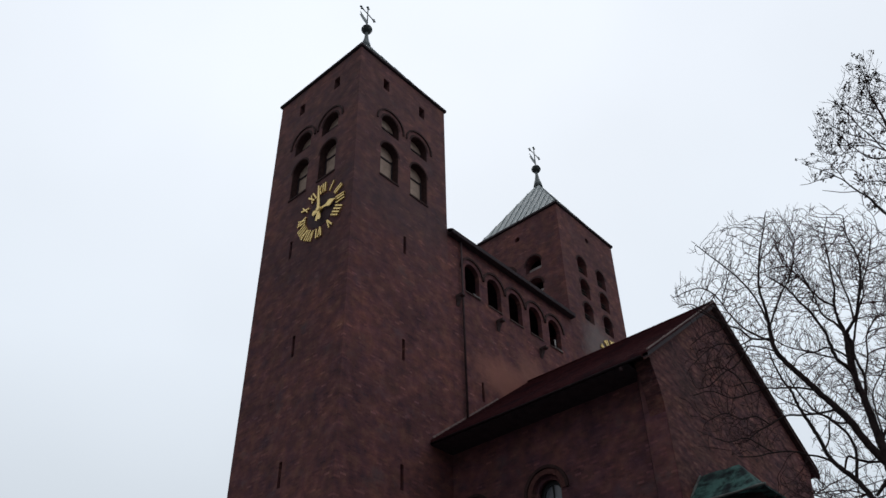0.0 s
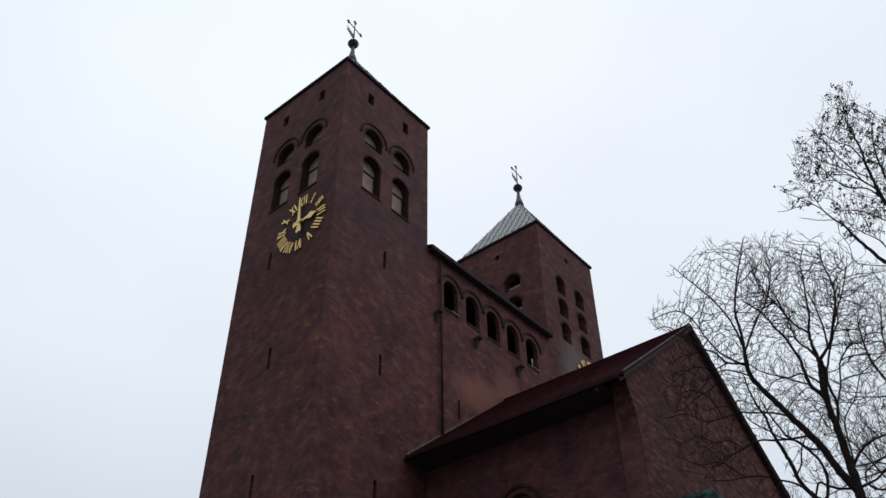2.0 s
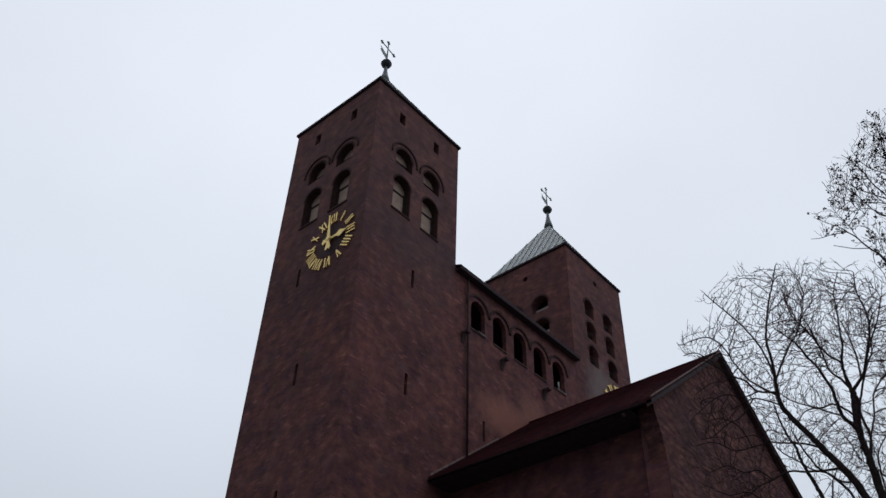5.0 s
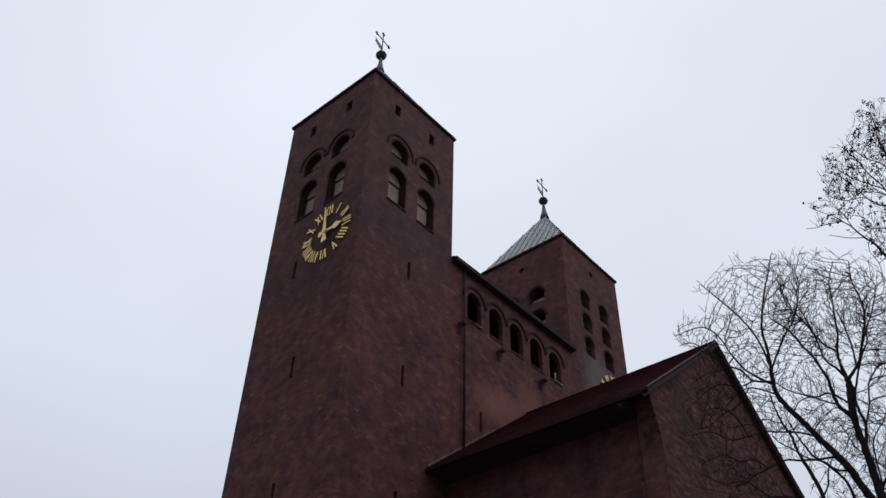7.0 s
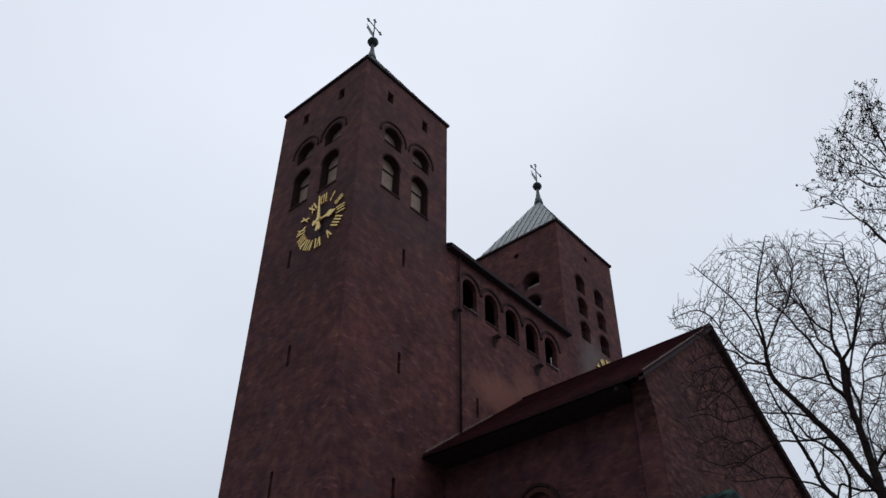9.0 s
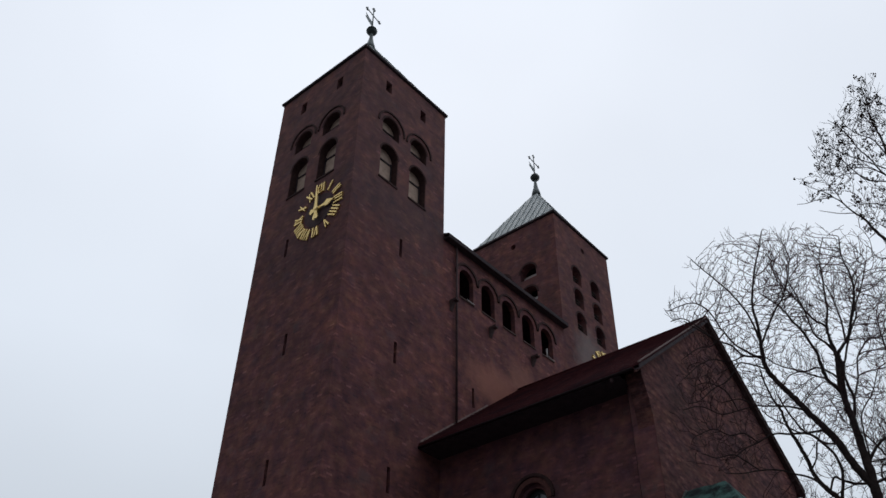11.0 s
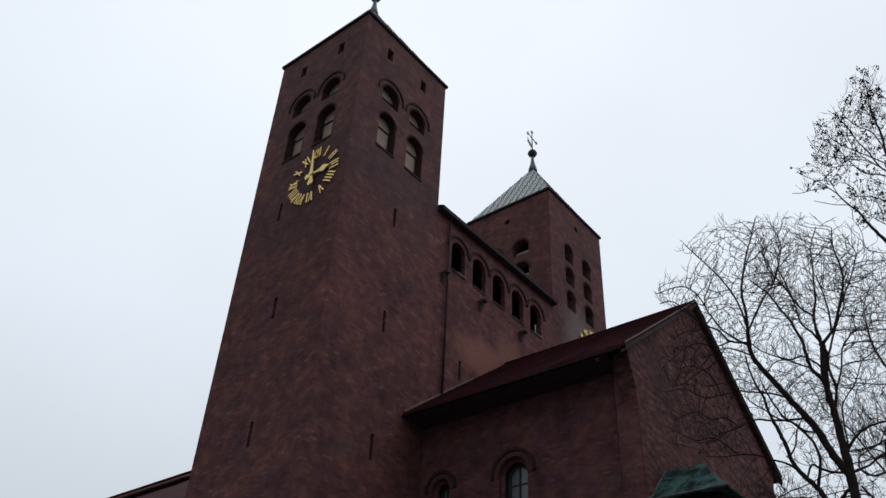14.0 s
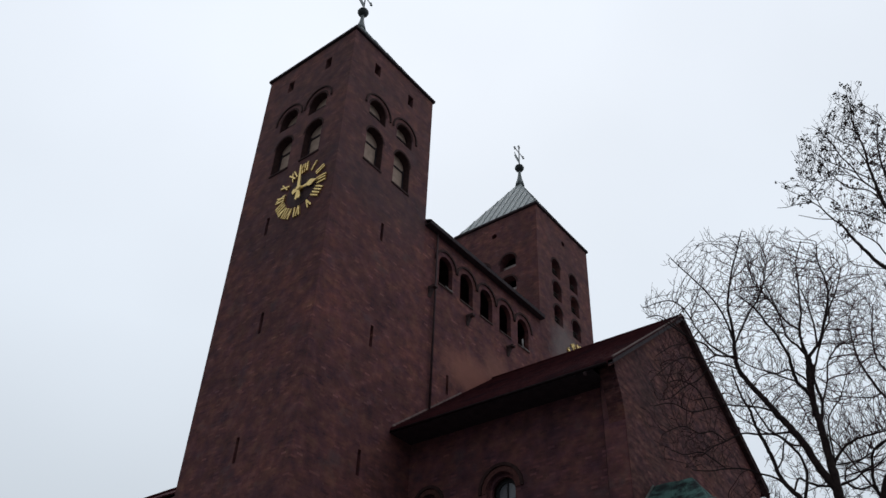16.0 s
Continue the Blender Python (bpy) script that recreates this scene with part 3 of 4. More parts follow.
# made-up partition and ceiling slab, added so the arches stay dark inside
bm = bmesh.new()
box(bm, Face((W, 2.4, 0), (1, 0, 0), (0, 1, 0)), 0.004, GAP - 0.004, 25.41, 28.3, -0.2, 0)
part("blocking_wall", bm, brick_gallery, gallery)
bm = bmesh.new()
box(bm, Face((W, 2.2, 0), (1, 0, 0), (0, 1, 0)), 0.004, GAP - 0.004, 27.9, 28.05, -1.93, -0.004)
part("blocking_ceiling", bm, soffit_wood, gallery)
bm = bmesh.new()
slab(bm, [(W + 0.01, -0.32, 28.72), (X2 - 0.01, -0.32, 28.72), (X2 - 0.01, W / 2, 30.3), (W + 0.01, W / 2, 30.3)], 0.10)
slab(bm, [(W + 0.01, W + 0.5, 28.42), (X2 - 0.01, W + 0.5, 28.42), (X2 - 0.01, W / 2, 30.3), (W + 0.01, W / 2, 30.3)], 0.16)
part("roof", bm, eave_dark, gallery)
bm = bmesh.new()
box(bm, south, 0.012, GAP - 0.012, 28.47, 28.71, 0.325, 0.36, 0.008)
part("fascia", bm, eave_dark, gallery)
bm = bmesh.new()
box(bm, south, 0.004, GAP - 0.004, 28.46, 28.53, 0.0, 0.323)
part("soffit", bm, soffit_wood, gallery)
bm = bmesh.new()
tube(bm, [(7.3, -0.12, 28.46), (7.3, -0.12, 18.65)], (0.055, 0.055), 10)
part("downpipe", bm, pipe_metal, gallery, "dark metal downpipe")


def waterspout(x):
    s = thing("waterspout", (x, 0, 24.6), "short stone waterspout on a bracket in the brick wall", "waterspout", "stone waterspouts")
    f = Face((x, 0, 0), (1, 0, 0), (0, -1, 0))
    bm = bmesh.new()
    box(bm, f, -0.12, 0.12, 24.85, 24.93, -0.2, 0.44, 0.015)
    box(bm, f, -0.12, -0.07, 24.93, 25.0, -0.2, 0.44, 0.01)
    box(bm, f, 0.07, 0.12, 24.93, 25.0, -0.2, 0.44, 0.01)
    part("trough", bm, spout_stone, s)
    bm = bmesh.new()
    low = [bm.verts.new(f.at(u, zz, dd)) for u in (-0.09, 0.09) for dd, zz in ((-0.1, 24.42), (0.03, 24.42), (0.24, 24.85), (-0.1, 24.85))]
    bm.faces.new(low[:4])
    bm.faces.new(low[4:][::-1])
    for i in range(4):
        bm.faces.new((low[(i - 1) % 4], low[4 + (i - 1) % 4], low[4 + i], low[i]))
    part("bracket", bm, spout_stone, s)


for x in (7.0, 10.05, 13.65):
    waterspout(x)

pipe = thing("vent_pipe", (15.28, 0.1, 25.7), "short pale metal pipe standing in an arcade opening", "pipe")
bm = bmesh.new()
tube(bm, [(15.28, 0.1, 25.69), (15.28, 0.1, 26.3)], (0.045, 0.045), 10)
part("tube", bm, pale_board, pipe)
bm = bmesh.new()
tube(bm, [(15.28, 0.1, 26.3), (15.28, 0.1, 26.34)], (0.07, 0.03), 10)
part("cap", bm, pale_board, pipe)

# ---- the gabled choir in front ----
RX, RZ, EX, EZ = 12.25, 22.41, 5.01, 16.81
GX0, GX1, GY = 5.95, 18.55, -9.97
choir = thing("choir", (RX, -5, 0), "gabled brick choir with a dark red tiled roof", "church wing")
SX = 6.35
side = Face((SX, 0, 0), (0, -1, 0), (-1, 0, 0))
front = Face((GX0, GY, 0), (1, 0, 0), (0, -1, 0))
LEN = -GY
WIN = ((4.53, 14.4, 0.66, 9.6), (1.10, 14.25, 0.44, 9.9))
bm = bmesh.new()
pierced(bm, side, [(0.004, 0), (LEN - 0.6, 0), (LEN - 0.6, 17.6), (0.004, 17.6)], [arched(c, z0, top, r) for c, top, r, z0 in WIN], 0.7, 0.0)
part("side_wall", bm, brick_choir, choir)
bm = bmesh.new()
box(bm, Face((GX0, 0, 0), (0, -1, 0), (-1, 0, 0)), 9.12, LEN - 0.01, 0, 16.9, -0.6, 0, 0.02)
part("corner_pier", bm, brick_choir, choir)
slope = (RZ - EZ) / (RX - EX)


def roof_z(x):
    return RZ - slope * abs(x - RX)


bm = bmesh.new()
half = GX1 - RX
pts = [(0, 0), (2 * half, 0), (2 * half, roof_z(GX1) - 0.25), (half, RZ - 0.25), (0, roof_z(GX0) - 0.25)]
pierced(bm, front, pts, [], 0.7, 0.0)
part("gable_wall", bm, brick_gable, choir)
bm = bmesh.new()
box(bm, Face((GX1, 0, 0), (0, -1, 0), (1, 0, 0)), 0.004, LEN - 0.02, 0, 17.0, -0.6, 0)
part("side_wall", bm, brick_choir, choir)
# corbelled kneelers at the foot of the gable
for s in (-1, 1):
    bm = bmesh.new()
    edge = GX0 if s < 0 else GX1
    prof = [(0.0, 14.9)]
    prof += [(0.42 * (i / 8) ** 2.0, 14.9 + 1.75 * i / 8) for i in range(1, 9)]
    prof += [(0.42, 16.95), (0.0, 17.2)]
    a = [bm.verts.new((edge + s * o, GY + 0.002, z)) for o, z in prof]
    b = [bm.verts.new((edge + s * o, GY + 0.62, z)) for o, z in prof]
    bm.faces.new(a)
    bm.faces.new(b[::-1])
    for i in range(len(prof)):
        bm.faces.new((a[i - 1], b[i - 1], b[i], a[i]))
    bmesh.ops.recalc_face_normals(bm, faces=bm.faces[:])
    part("kneeler", bm, brick_gable, choir)
VERGE = -10.17
for s in (-1, 1):
    bm = bmesh.new()
    ex = RX + s * (RX - EX)
    slab(bm, [(ex, VERGE, EZ), (ex, -0.01, EZ), (RX, -0.01, RZ), (RX, VERGE, RZ)], 0.17)
    roof = part("roof", bm, roof_tile, choir, "dark red tiled roof slope")
    # tile courses as low steps
    rows = 26
    for i in range(rows):
        bm = bmesh.new()
        x0, x1 = ex + (RX - ex) * i / rows, ex + (RX - ex) * (i + 1.12) / rows
        x1 = min(x1, RX) if s < 0 else max(x1, RX)
        z0, z1 = roof_z(x0) + 0.045, roof_z(x1) + 0.012
        slab(bm, [(x0, VERGE + 0.02, z0), (x0, -0.012, z0), (x1, -0.012, z1), (x1, VERGE + 0.02, z1)], 0.035)
        part("tile_course", bm, roof_tile, roof)
    bm = bmesh.new()
    slab(bm, [(ex, VERGE - 0.05, EZ + 0.07), (ex, VERGE + 0.015, EZ + 0.07), (RX, VERGE + 0.015, RZ + 0.07), (RX, VERGE - 0.05, RZ + 0.07)], 0.06)
    part("verge", bm, verge_mortar if s < 0 else moulding, choir, "pale mortar verge" if s < 0 else "dark brick verge")
    bm = bmesh.new()
    slab(bm, [(ex, VERGE - 0.02, EZ - 0.07), (ex, VERGE + 0.19, EZ - 0.07), (RX, VERGE + 0.19, RZ - 0.07), (RX, VERGE - 0.02, RZ - 0.07)], 0.16)
    part("verge_course", bm, eave_dark if s < 0 else moulding, choir)
    if s < 0:
        bm = bmesh.new()
        slab(bm, [(ex, VERGE + 0.10, EZ - 0.235), (ex, VERGE + 0.19, EZ - 0.235), (RX, VERGE + 0.19, RZ - 0.235), (RX, VERGE + 0.10, RZ - 0.235)], 0.07)
        part("corbel_course", bm, ring_brick, choir)
    bm = bmesh.new()
    inner = SX if s < 0 else GX1
    slab(bm, [(ex - s * 0.06, GY + 0.64, EZ - 0.175), (ex - s * 0.06, -0.01, EZ - 0.175), (inner + s * 0.003, -0.01, EZ - 0.175), (inner + s * 0.003, GY + 0.64, EZ - 0.175)], 0.03)
    part("soffit", bm, soffit_wood, choir, "dark boxed eaves boarding")
    bm = bmesh.new()
    tube(bm, [(ex + s * 0.0, VERGE + 0.25, EZ - 0.13), (ex + s * 0.0, -0.02, EZ - 0.13)], (0.05, 0.05), 10)
    part("gutter", bm, shaded_pipe, choir)
bm = bmesh.new()
tube(bm, [(RX, VERGE - 0.03, RZ + 0.03), (RX, -0.02, RZ + 0.03)], (0.075, 0.075), 10)
part("ridge", bm, roof_tile, choir)
# mortar fillet where the roof meets the tower and gallery wall
bm = bmesh.new()
slab(bm, [(EX + 0.1, -0.05, roof_z(EX + 0.1) + 0.07), (EX + 0.1, -0.008, roof_z(EX + 0.1) + 0.13), (RX - 2.6, -0.008, roof_z(RX - 2.6) + 0.13), (RX - 2.6, -0.05, roof_z(RX - 2.6) + 0.07)], 0.08)
part("flashing", bm, verge_mortar, choir, "pale mortar flashing")
bm = bmesh.new()
tube(bm, [(SX - 0.09, -9.03, EZ - 0.2), (SX - 0.09, -9.03, EZ - 1.5), (SX - 0.09, -9.03, 0.1)], (0.06,) * 3, 10)
part("downpipe", bm, shaded_pipe, choir, "dark metal downpipe")
bm = bmesh.new()
tube(bm, [(EX + 0.09, -9.03, EZ - 0.36), (EX + 0.09, -9.03, EZ - 0.30), (EX + 0.09, -9.03, EZ - 0.2)], (0.05, 0.075, 0.085), 10)
part("rainwater_head", bm, pipe_metal, choir, "dark rainwater head")

for i, (c, top, r, z0) in enumerate(WIN):
    for r0, r1, d, mat in ((r + 0.22, r + 0.34, 0.08, moulding), (r + 0.005, r + 0.2, 0.03, ring_brick)):
        bm = bmesh.new()
        arch_band(bm, side, c, top - r, r0, r1, -0.05, d, start=-4, end=184)
        part("arch_moulding", bm, mat, choir, "brick arch moulding")
    win = part("window_frame", bmesh.new(), lead_bar, choir)
    bm = bmesh.new()
    arch_band(bm, side, c, top - r, r - 0.14, r + 0.02, -0.30, -0.18, legs=top - r - z0)
    part("reveal_step", bm, brick_choir, choir)
    inner = r - 0.23
    bm = bmesh.new()
    arch_band(bm, side, c, top - r, inner - 0.05, r - 0.13, -0.52, -0.42, legs=top - r - z0)
    bm.to_mesh(win.data)
    bm.free()
    bm = bmesh.new()
    pts = arched(c, z0, top - r + inner, inner)
    a = [bm.verts.new(side.at(p, q, -0.47)) for p, q in pts]
    b = [bm.verts.new(side.at(p, q, -0.485)) for p, q in pts]
    bm.faces.new(a)
    bm.faces.new(b[::-1])
    for k in range(len(pts)):
        bm.faces.new((a[k - 1], b[k - 1], b[k], a[k]))
    part("pane", bm, glass, win, "grey leaded window glass")
    bm = bmesh.new()
    box(bm, side, c - 0.028, c + 0.028, z0, top - r + inner, -0.47, -0.43)
    part("glazing_bar", bm, lead_bar, win)
    z = top - r - 0.28
    while z > z0:
        bm = bmesh.new()
        box(bm, side, c - inner, c + inner, z - 0.025, z + 0.025, -0.468, -0.435)
        part("glazing_bar", bm, lead_bar, win)
        z -= 0.62

# ---- copper-roofed bay against the gable ----
bay = thing("gable_bay", (8.1, -11.3, 0), "low brick bay with a green copper bell-cast roof", "bay")
BX0, BX1, BY, BZ = 5.62, 10.6, -12.75, 11.42
GB = GY - 0.01
bm = bmesh.new()
f = Face((BX0 + 0.9, BY + 0.9, 0), (1, 0, 0), (0, -1, 0))
box(bm, f, 0, BX1 - BX0 - 1.8, 0, BZ - 0.22, -(GY - BY - 0.9) + 0.004, 0, 0.02)
part("wall", bm, brick_choir, bay)


def cast(v):
    """The roof's outline at a height v from eaves (0) to crest (1): west, south, east and z; steep above, flared at the foot."""
    w, so, e, z = (np.interp(v, (0, 0.12, 0.28, 0.6, 1), row) for row in (
        (BX0, 5.98, 6.33, 6.85, 7.46), (BY, -12.45, -12.2, -11.85, -11.4), (BX1, 10.0, 8.6, 8.0, 7.62), (BZ, 11.55, 11.84, 12.4, 13.02)))
    return Vector((w, GB, z)), Vector((w, so, z)), Vector((e, so, z)), Vector((e, GB, z))


levels = [cast(k / 10) for k in range(11)]
dents = random.Random(5)
bm = bmesh.new()
rows = []
for ring in levels:
    row = []
    for p, q in zip(ring, ring[1:]):
        row += [p.lerp(q, k / 6) + Vector((dents.uniform(-0.025, 0.025), 0, dents.uniform(-0.02, 0.02))) for k in range(6)]
    rows.append([bm.verts.new(p) for p in row + [ring[-1]]])
for lo, hi in zip(rows, rows[1:]):
    for k in range(len(lo) - 1):
        bm.faces.new((lo[k], lo[k + 1], hi[k + 1], hi[k])).smooth = True
bm.faces.new(rows[-1])
foot = [bm.verts.new(v.co - Vector((0, 0, 0.07))) for v in rows[0]]
for k in range(len(foot) - 1):
    bm.faces.new((foot[k], foot[k + 1], rows[0][k + 1], rows[0][k]))
bm.faces.new(foot[::-1])
croof = part("roof", bm, green_copper, bay, "green weathered copper bell-cast roof")
# board colour holds the darkness under the copper eaves
bm = bmesh.new()
box(bm, Face((0, 0, 0), (1, 0, 0), (0, -1, 0)), BX0 + 0.3, BX1 - 0.3, BZ - 0.22, BZ - 0.075, -GY + 0.02, -BY - 0.3, 0.01)
part("eaves_board", bm, shaded_pipe, bay, "dark eaves boarding")
bm = bmesh.new()
tube(bm, [ring[0] + Vector((-0.01, -0.04, 0.02)) for ring in levels], [dents.uniform(0.03, 0.055) for _ in levels], 6)
part("flashing", bm, lichen_lead, croof, "pale lichened lead flashing")
bm = bmesh.new()
tube(bm, [levels[0][0].lerp(levels[0][1], k / 8) + Vector((0.0, -0.04, 0.0)) for k in range(9)], [dents.uniform(0.025, 0.05) for _ in range(9)], 6)
part("drip_edge", bm, lichen_lead, croof, "pale lichened drip edge")
for k in (1, 2, 3):
    bm = bmesh.new()
    tube(bm, [ring[0].lerp(ring[1], k / 4) for ring in levels], [0.016] * len(levels), 5)
    part("seam", bm, green_copper, croof)

# ---- the nave beyond the towers ----
nave = thing("nave", (RX, 25, 0), "long brick nave with a red tiled roof behind the tower", "church wing")
NY0, NY1, NRZ, NEX, NEZ = W + 0.01, 62.0, 22.08, 0.05, 12.95
bm = bmesh.new()
box(bm, Face((1.0, NY0, 0), (0, 1, 0), (-1, 0, 0)), 0, NY1 - NY0, 0, 13.2, -0.6, 0)
part("wall", bm, brick_choir, nave)
bm = bmesh.new()
box(bm, Face((2 * RX - 1.0, NY0, 0), (0, 1, 0), (1, 0, 0)), 0, NY1 - NY0, 0, 13.2, -0.6, 0)
part("wall", bm, brick_choir, nave)
bm = bmesh.new()
pierced(bm, Face((1.0, NY1, 0), (1, 0, 0), (0, 1, 0)), [(0, 0), (2 * RX - 2, 0), (2 * RX - 2, 13.2), (RX - 1, NRZ - 0.3), (0, 13.2)], [], 0.5, 0.0)
part("gable_wall", bm, brick_choir, nave)
for s in (-1, 1):
    bm = bmesh.new()
    ex = RX + s * (RX - NEX)
    slab(bm, [(ex, NY0, NEZ), (ex, NY1, NEZ), (RX, NY1, NRZ), (RX, NY0, NRZ)], 0.2)
    part("roof", bm, roof_tile, nave, "dark red tiled roof slope")
    bm = bmesh.new()
    slab(bm, [(ex - s * 0.03, NY0, NEZ - 0.21), (ex - s * 0.03, NY1, NEZ - 0.21), (RX + s * 11.0, NY1, NEZ + 0.66), (RX + s * 11.0, NY0, NEZ + 0.66)], 0.04)
    part("soffit", bm, soffit_wood, nave)
bm = bmesh.new()
tube(bm, [(RX, NY0, NRZ + 0.05), (RX, NY1, NRZ + 0.05)], (0.11, 0.11), 10)
part("ridge", bm, roof_tile, nave)
bm = bmesh.new()
slab(bm, [(6.9, 18.0, 18.42), (6.9, 26.2, 18.42), (8.9, 26.2, 19.66), (8.9, 18.0, 19.66)], 0.1)
dormer = part("dormer", bm, roof_tile, nave, "low shed dormer with a dark opening")
bm = bmesh.new()
box(bm, Face((7.1, 18.1, 0), (0, 1, 0), (-1, 0, 0)), 0, 8.0, 18.0, 18.44, -0.1, 0)
part("opening", bm, eave_dark, dormer)

# ---- bare trees ----
def spline(pts, n):
    p = [Vector(q) for q in pts]
    p = [p[0] * 2 - p[1]] + p + [p[-1] * 2 - p[-2]]
    out = []
    for i in range(1, len(p) - 2):
        for k in range(n):
            t = k / n
            out.append(0.5 * ((2 * p[i]) + (p[i + 1] - p[i - 1]) * t + (2 * p[i - 1] - 5 * p[i] + 4 * p[i + 1] - p[i + 2]) * t * t
                              + (3 * p[i] - p[i - 1] - 3 * p[i + 1] + p[i + 2]) * t ** 3))
    return out + [p[-2]]


class BareTree:
    """Limbs along given lines; twigs grow from them towards free room in the crown and thicken towards their foot."""

    def __init__(self, ob, seed, tip, seeds=0.0, step=0.12, shoot=0.2, rise=0.2, keep=0.7):
        self.rise, self.keep = rise, keep
        self.ob, self.tip, self.seeds, self.step, self.shoot = ob, tip, seeds, step, shoot
        self.rng, self.dice = random.Random(seed), np.random.default_rng(seed)
        self.feet, self.thick, self.heads, self.balls = [], [], [], []
        self.twigs, self.buds = bmesh.new(), bmesh.new()

    def unit(self):
        r = self.rng
        while True:
            v = Vector((r.uniform(-1, 1), r.uniform(-1, 1), r.uniform(-1, 1)))
            if 0.1 < v.length < 1:
                return v.normalized()

    def stem(self, name, pts, r0, r1, sides, label):
        path = spline(pts, 5)
        n = len(path)
        radii = [(r0 + (r1 - r0) * i / (n - 1)) * self.rng.uniform(0.94, 1.06) for i in range(n)]
        path = [p + self.unit() * min(0.012, 0.25 * q) for p, q in zip(path, radii)]
        bm = bmesh.new()
        tube(bm, path, radii, sides, False)
        part(name, bm, bark, self.ob, label)
        return path, radii

    def trunk(self, pts, r0, r1):
        self.stem("trunk", pts, r0, r1, 16, "dark rough trunk")

    def limb(self, pts, r0, r1):
        path, radii = self.stem("limb", pts, r0, r1, 8, "dark crooked limb")
        for i, (p, q) in enumerate(zip(path, radii)):
            if i > 2 and q < 0.09:
                self.feet.append(p)
                self.heads.append((p - path[i - 1]).normalized() * 0.7)
                self.thick.append(q)

    def room(self, *balls):
        self.balls += balls

    def crown(self, density):
        room = []
        for x, y, z, r in self.balls:
            n = int(density * 4.19 * r ** 3) + 4
            v = self.dice.normal(size=(n, 3))
            v *= (r * self.dice.random(n) ** 0.4 * self.dice.uniform(0.85, 1.2, n) / np.linalg.norm(v, axis=1))[:, None]
            room.append(v + (x, y, z))
        room = np.vstack(room)
        # tufts and gaps
        room = room[[noise.noise(Vector(p) * (0.09 / self.step)) > -0.2 for p in room]]
        at = np.array([tuple(p) for p in self.feet])
        head = np.array([tuple(p) for p in self.heads])
        parent = [-1] * len(at)
        forks = np.zeros(len(at), int)
        near = np.full(len(room), 1e9)
        who = np.zeros(len(room), int)
        fresh = np.arange(len(at))
        reach, full = 14 * self.step, 1.5 * self.step
        for _ in range(70):
            gap = np.linalg.norm(room[:, None, :] - at[fresh][None, :, :], axis=2)
            best = gap.argmin(axis=1)
            value = gap[np.arange(len(room)), best]
            closer = value < near
            near[closer], who[closer] = value[closer], fresh[best[closer]]
            keep = near > full
            room, near, who = room[keep], near[keep], who[keep]
            pull = near < reach
            if not pull.any():
                break
            way = (room[pull] - at[who[pull]]) / near[pull][:, None]
            owner = who[pull]
            ahead = (way * (head[owner] + (0, 0, self.rise))).sum(axis=1) > 0.1
            ahead &= forks[owner] < 2
            if not ahead.any():
                break
            way, owner = way[ahead], owner[ahead]
            total = np.zeros_like(at)
            np.add.at(total, owner, way)
            grow = np.unique(owner)
            forks[grow] += 1
            d = total[grow]
            d /= np.linalg.norm(d, axis=1)[:, None] + 1e-6
            d += self.keep * head[grow]
            d += self.dice.normal(scale=0.12, size=d.shape) + (0, 0, self.rise)
            d /= np.linalg.norm(d, axis=1)[:, None]
            made = at[grow] + d * self.step
            fresh = np.arange(len(at), len(at) + len(made))
            at, head = np.vstack((at, made)), np.vstack((head, d))
            forks = np.append(forks, np.zeros(len(made), int))
            parent += [int(g) for g in grow]
        self.branch([Vector(p) for p in at], parent)

    def branch(self, at, parent):
        first = len(self.feet)
        kids = [[] for _ in at]
        for i in range(first, len(at)):
            kids[parent[i]].append(i)
        area = [0.0] * len(at)
        for i in range(len(at) - 1, first - 1, -1):
            area[i] = area[i] or self.tip ** 2.25
            area[parent[i]] += area[i]
        size = [min(a ** (1 / 2.25), 0.034) for a in area]
        for i in range(first):
            size[i] = min(size[i], self.thick[i] * 0.7)
        for i in range(len(at)):
            ranked = sorted(kids[i], key=lambda k: -area[k])
            for j in ranked[(0 if i < first else 1):]:
                line, radii, k = [at[i], at[j]], [min(size[i], size[j] * 1.15), size[j]], j
                while kids[k]:
                    k = max(kids[k], key=lambda q: area[q])
                    line.append(at[k])
                    radii.append(size[k])
                self.twig(line, radii)

    def twig(self, line, radii):
        r = self.rng
        end = (line[-1] - line[-2]).normalized()
        line = line + [line[-1] + (end + self.unit() * 0.35 + Vector((0, 0, 0.25))).normalized() * self.shoot * r.uniform(0.5, 1.1)]
        radii = radii + [radii[-1] * 0.7]
        tube(self.twigs, line, radii, 4 if radii[0] > 0.012 else 3, False)
        self.bud(line[-1], end)
        for p, q, size in zip(line, line[1:], radii):
            if r.random() < 0.5:
                d = (q - p).normalized()
                side = self.unit()
                side = (side - d * side.dot(d)).normalized()
                way = (d + side * r.uniform(0.6, 1.1) + Vector((0, 0, 0.25))).normalized()
                top = p + way * self.shoot * r.uniform(0.4, 1.2)
                bend = p.lerp(top, 0.5) + self.unit() * 0.012
                tube(self.twigs, [p, bend, top], [self.tip * 0.9, self.tip * 0.8, self.tip * 0.6], 3, False)
                self.bud(top, way)

    def bud(self, p, d):
        r = self.rng
        if self.seeds:
            if r.random() > self.seeds * 0.5:
                return
            spots = [p + self.unit() * 0.035 for _ in range(r.choice((3, 4, 5)))]
            size = 0.024
        else:
            spots, size = [p], 0.010
        for c in spots:
            s = size * r.uniform(0.8, 1.3)
            way = (d + self.unit() * 0.6).normalized()
            x = way.orthogonal().normalized() * s * 0.6
            y = way.cross(x)
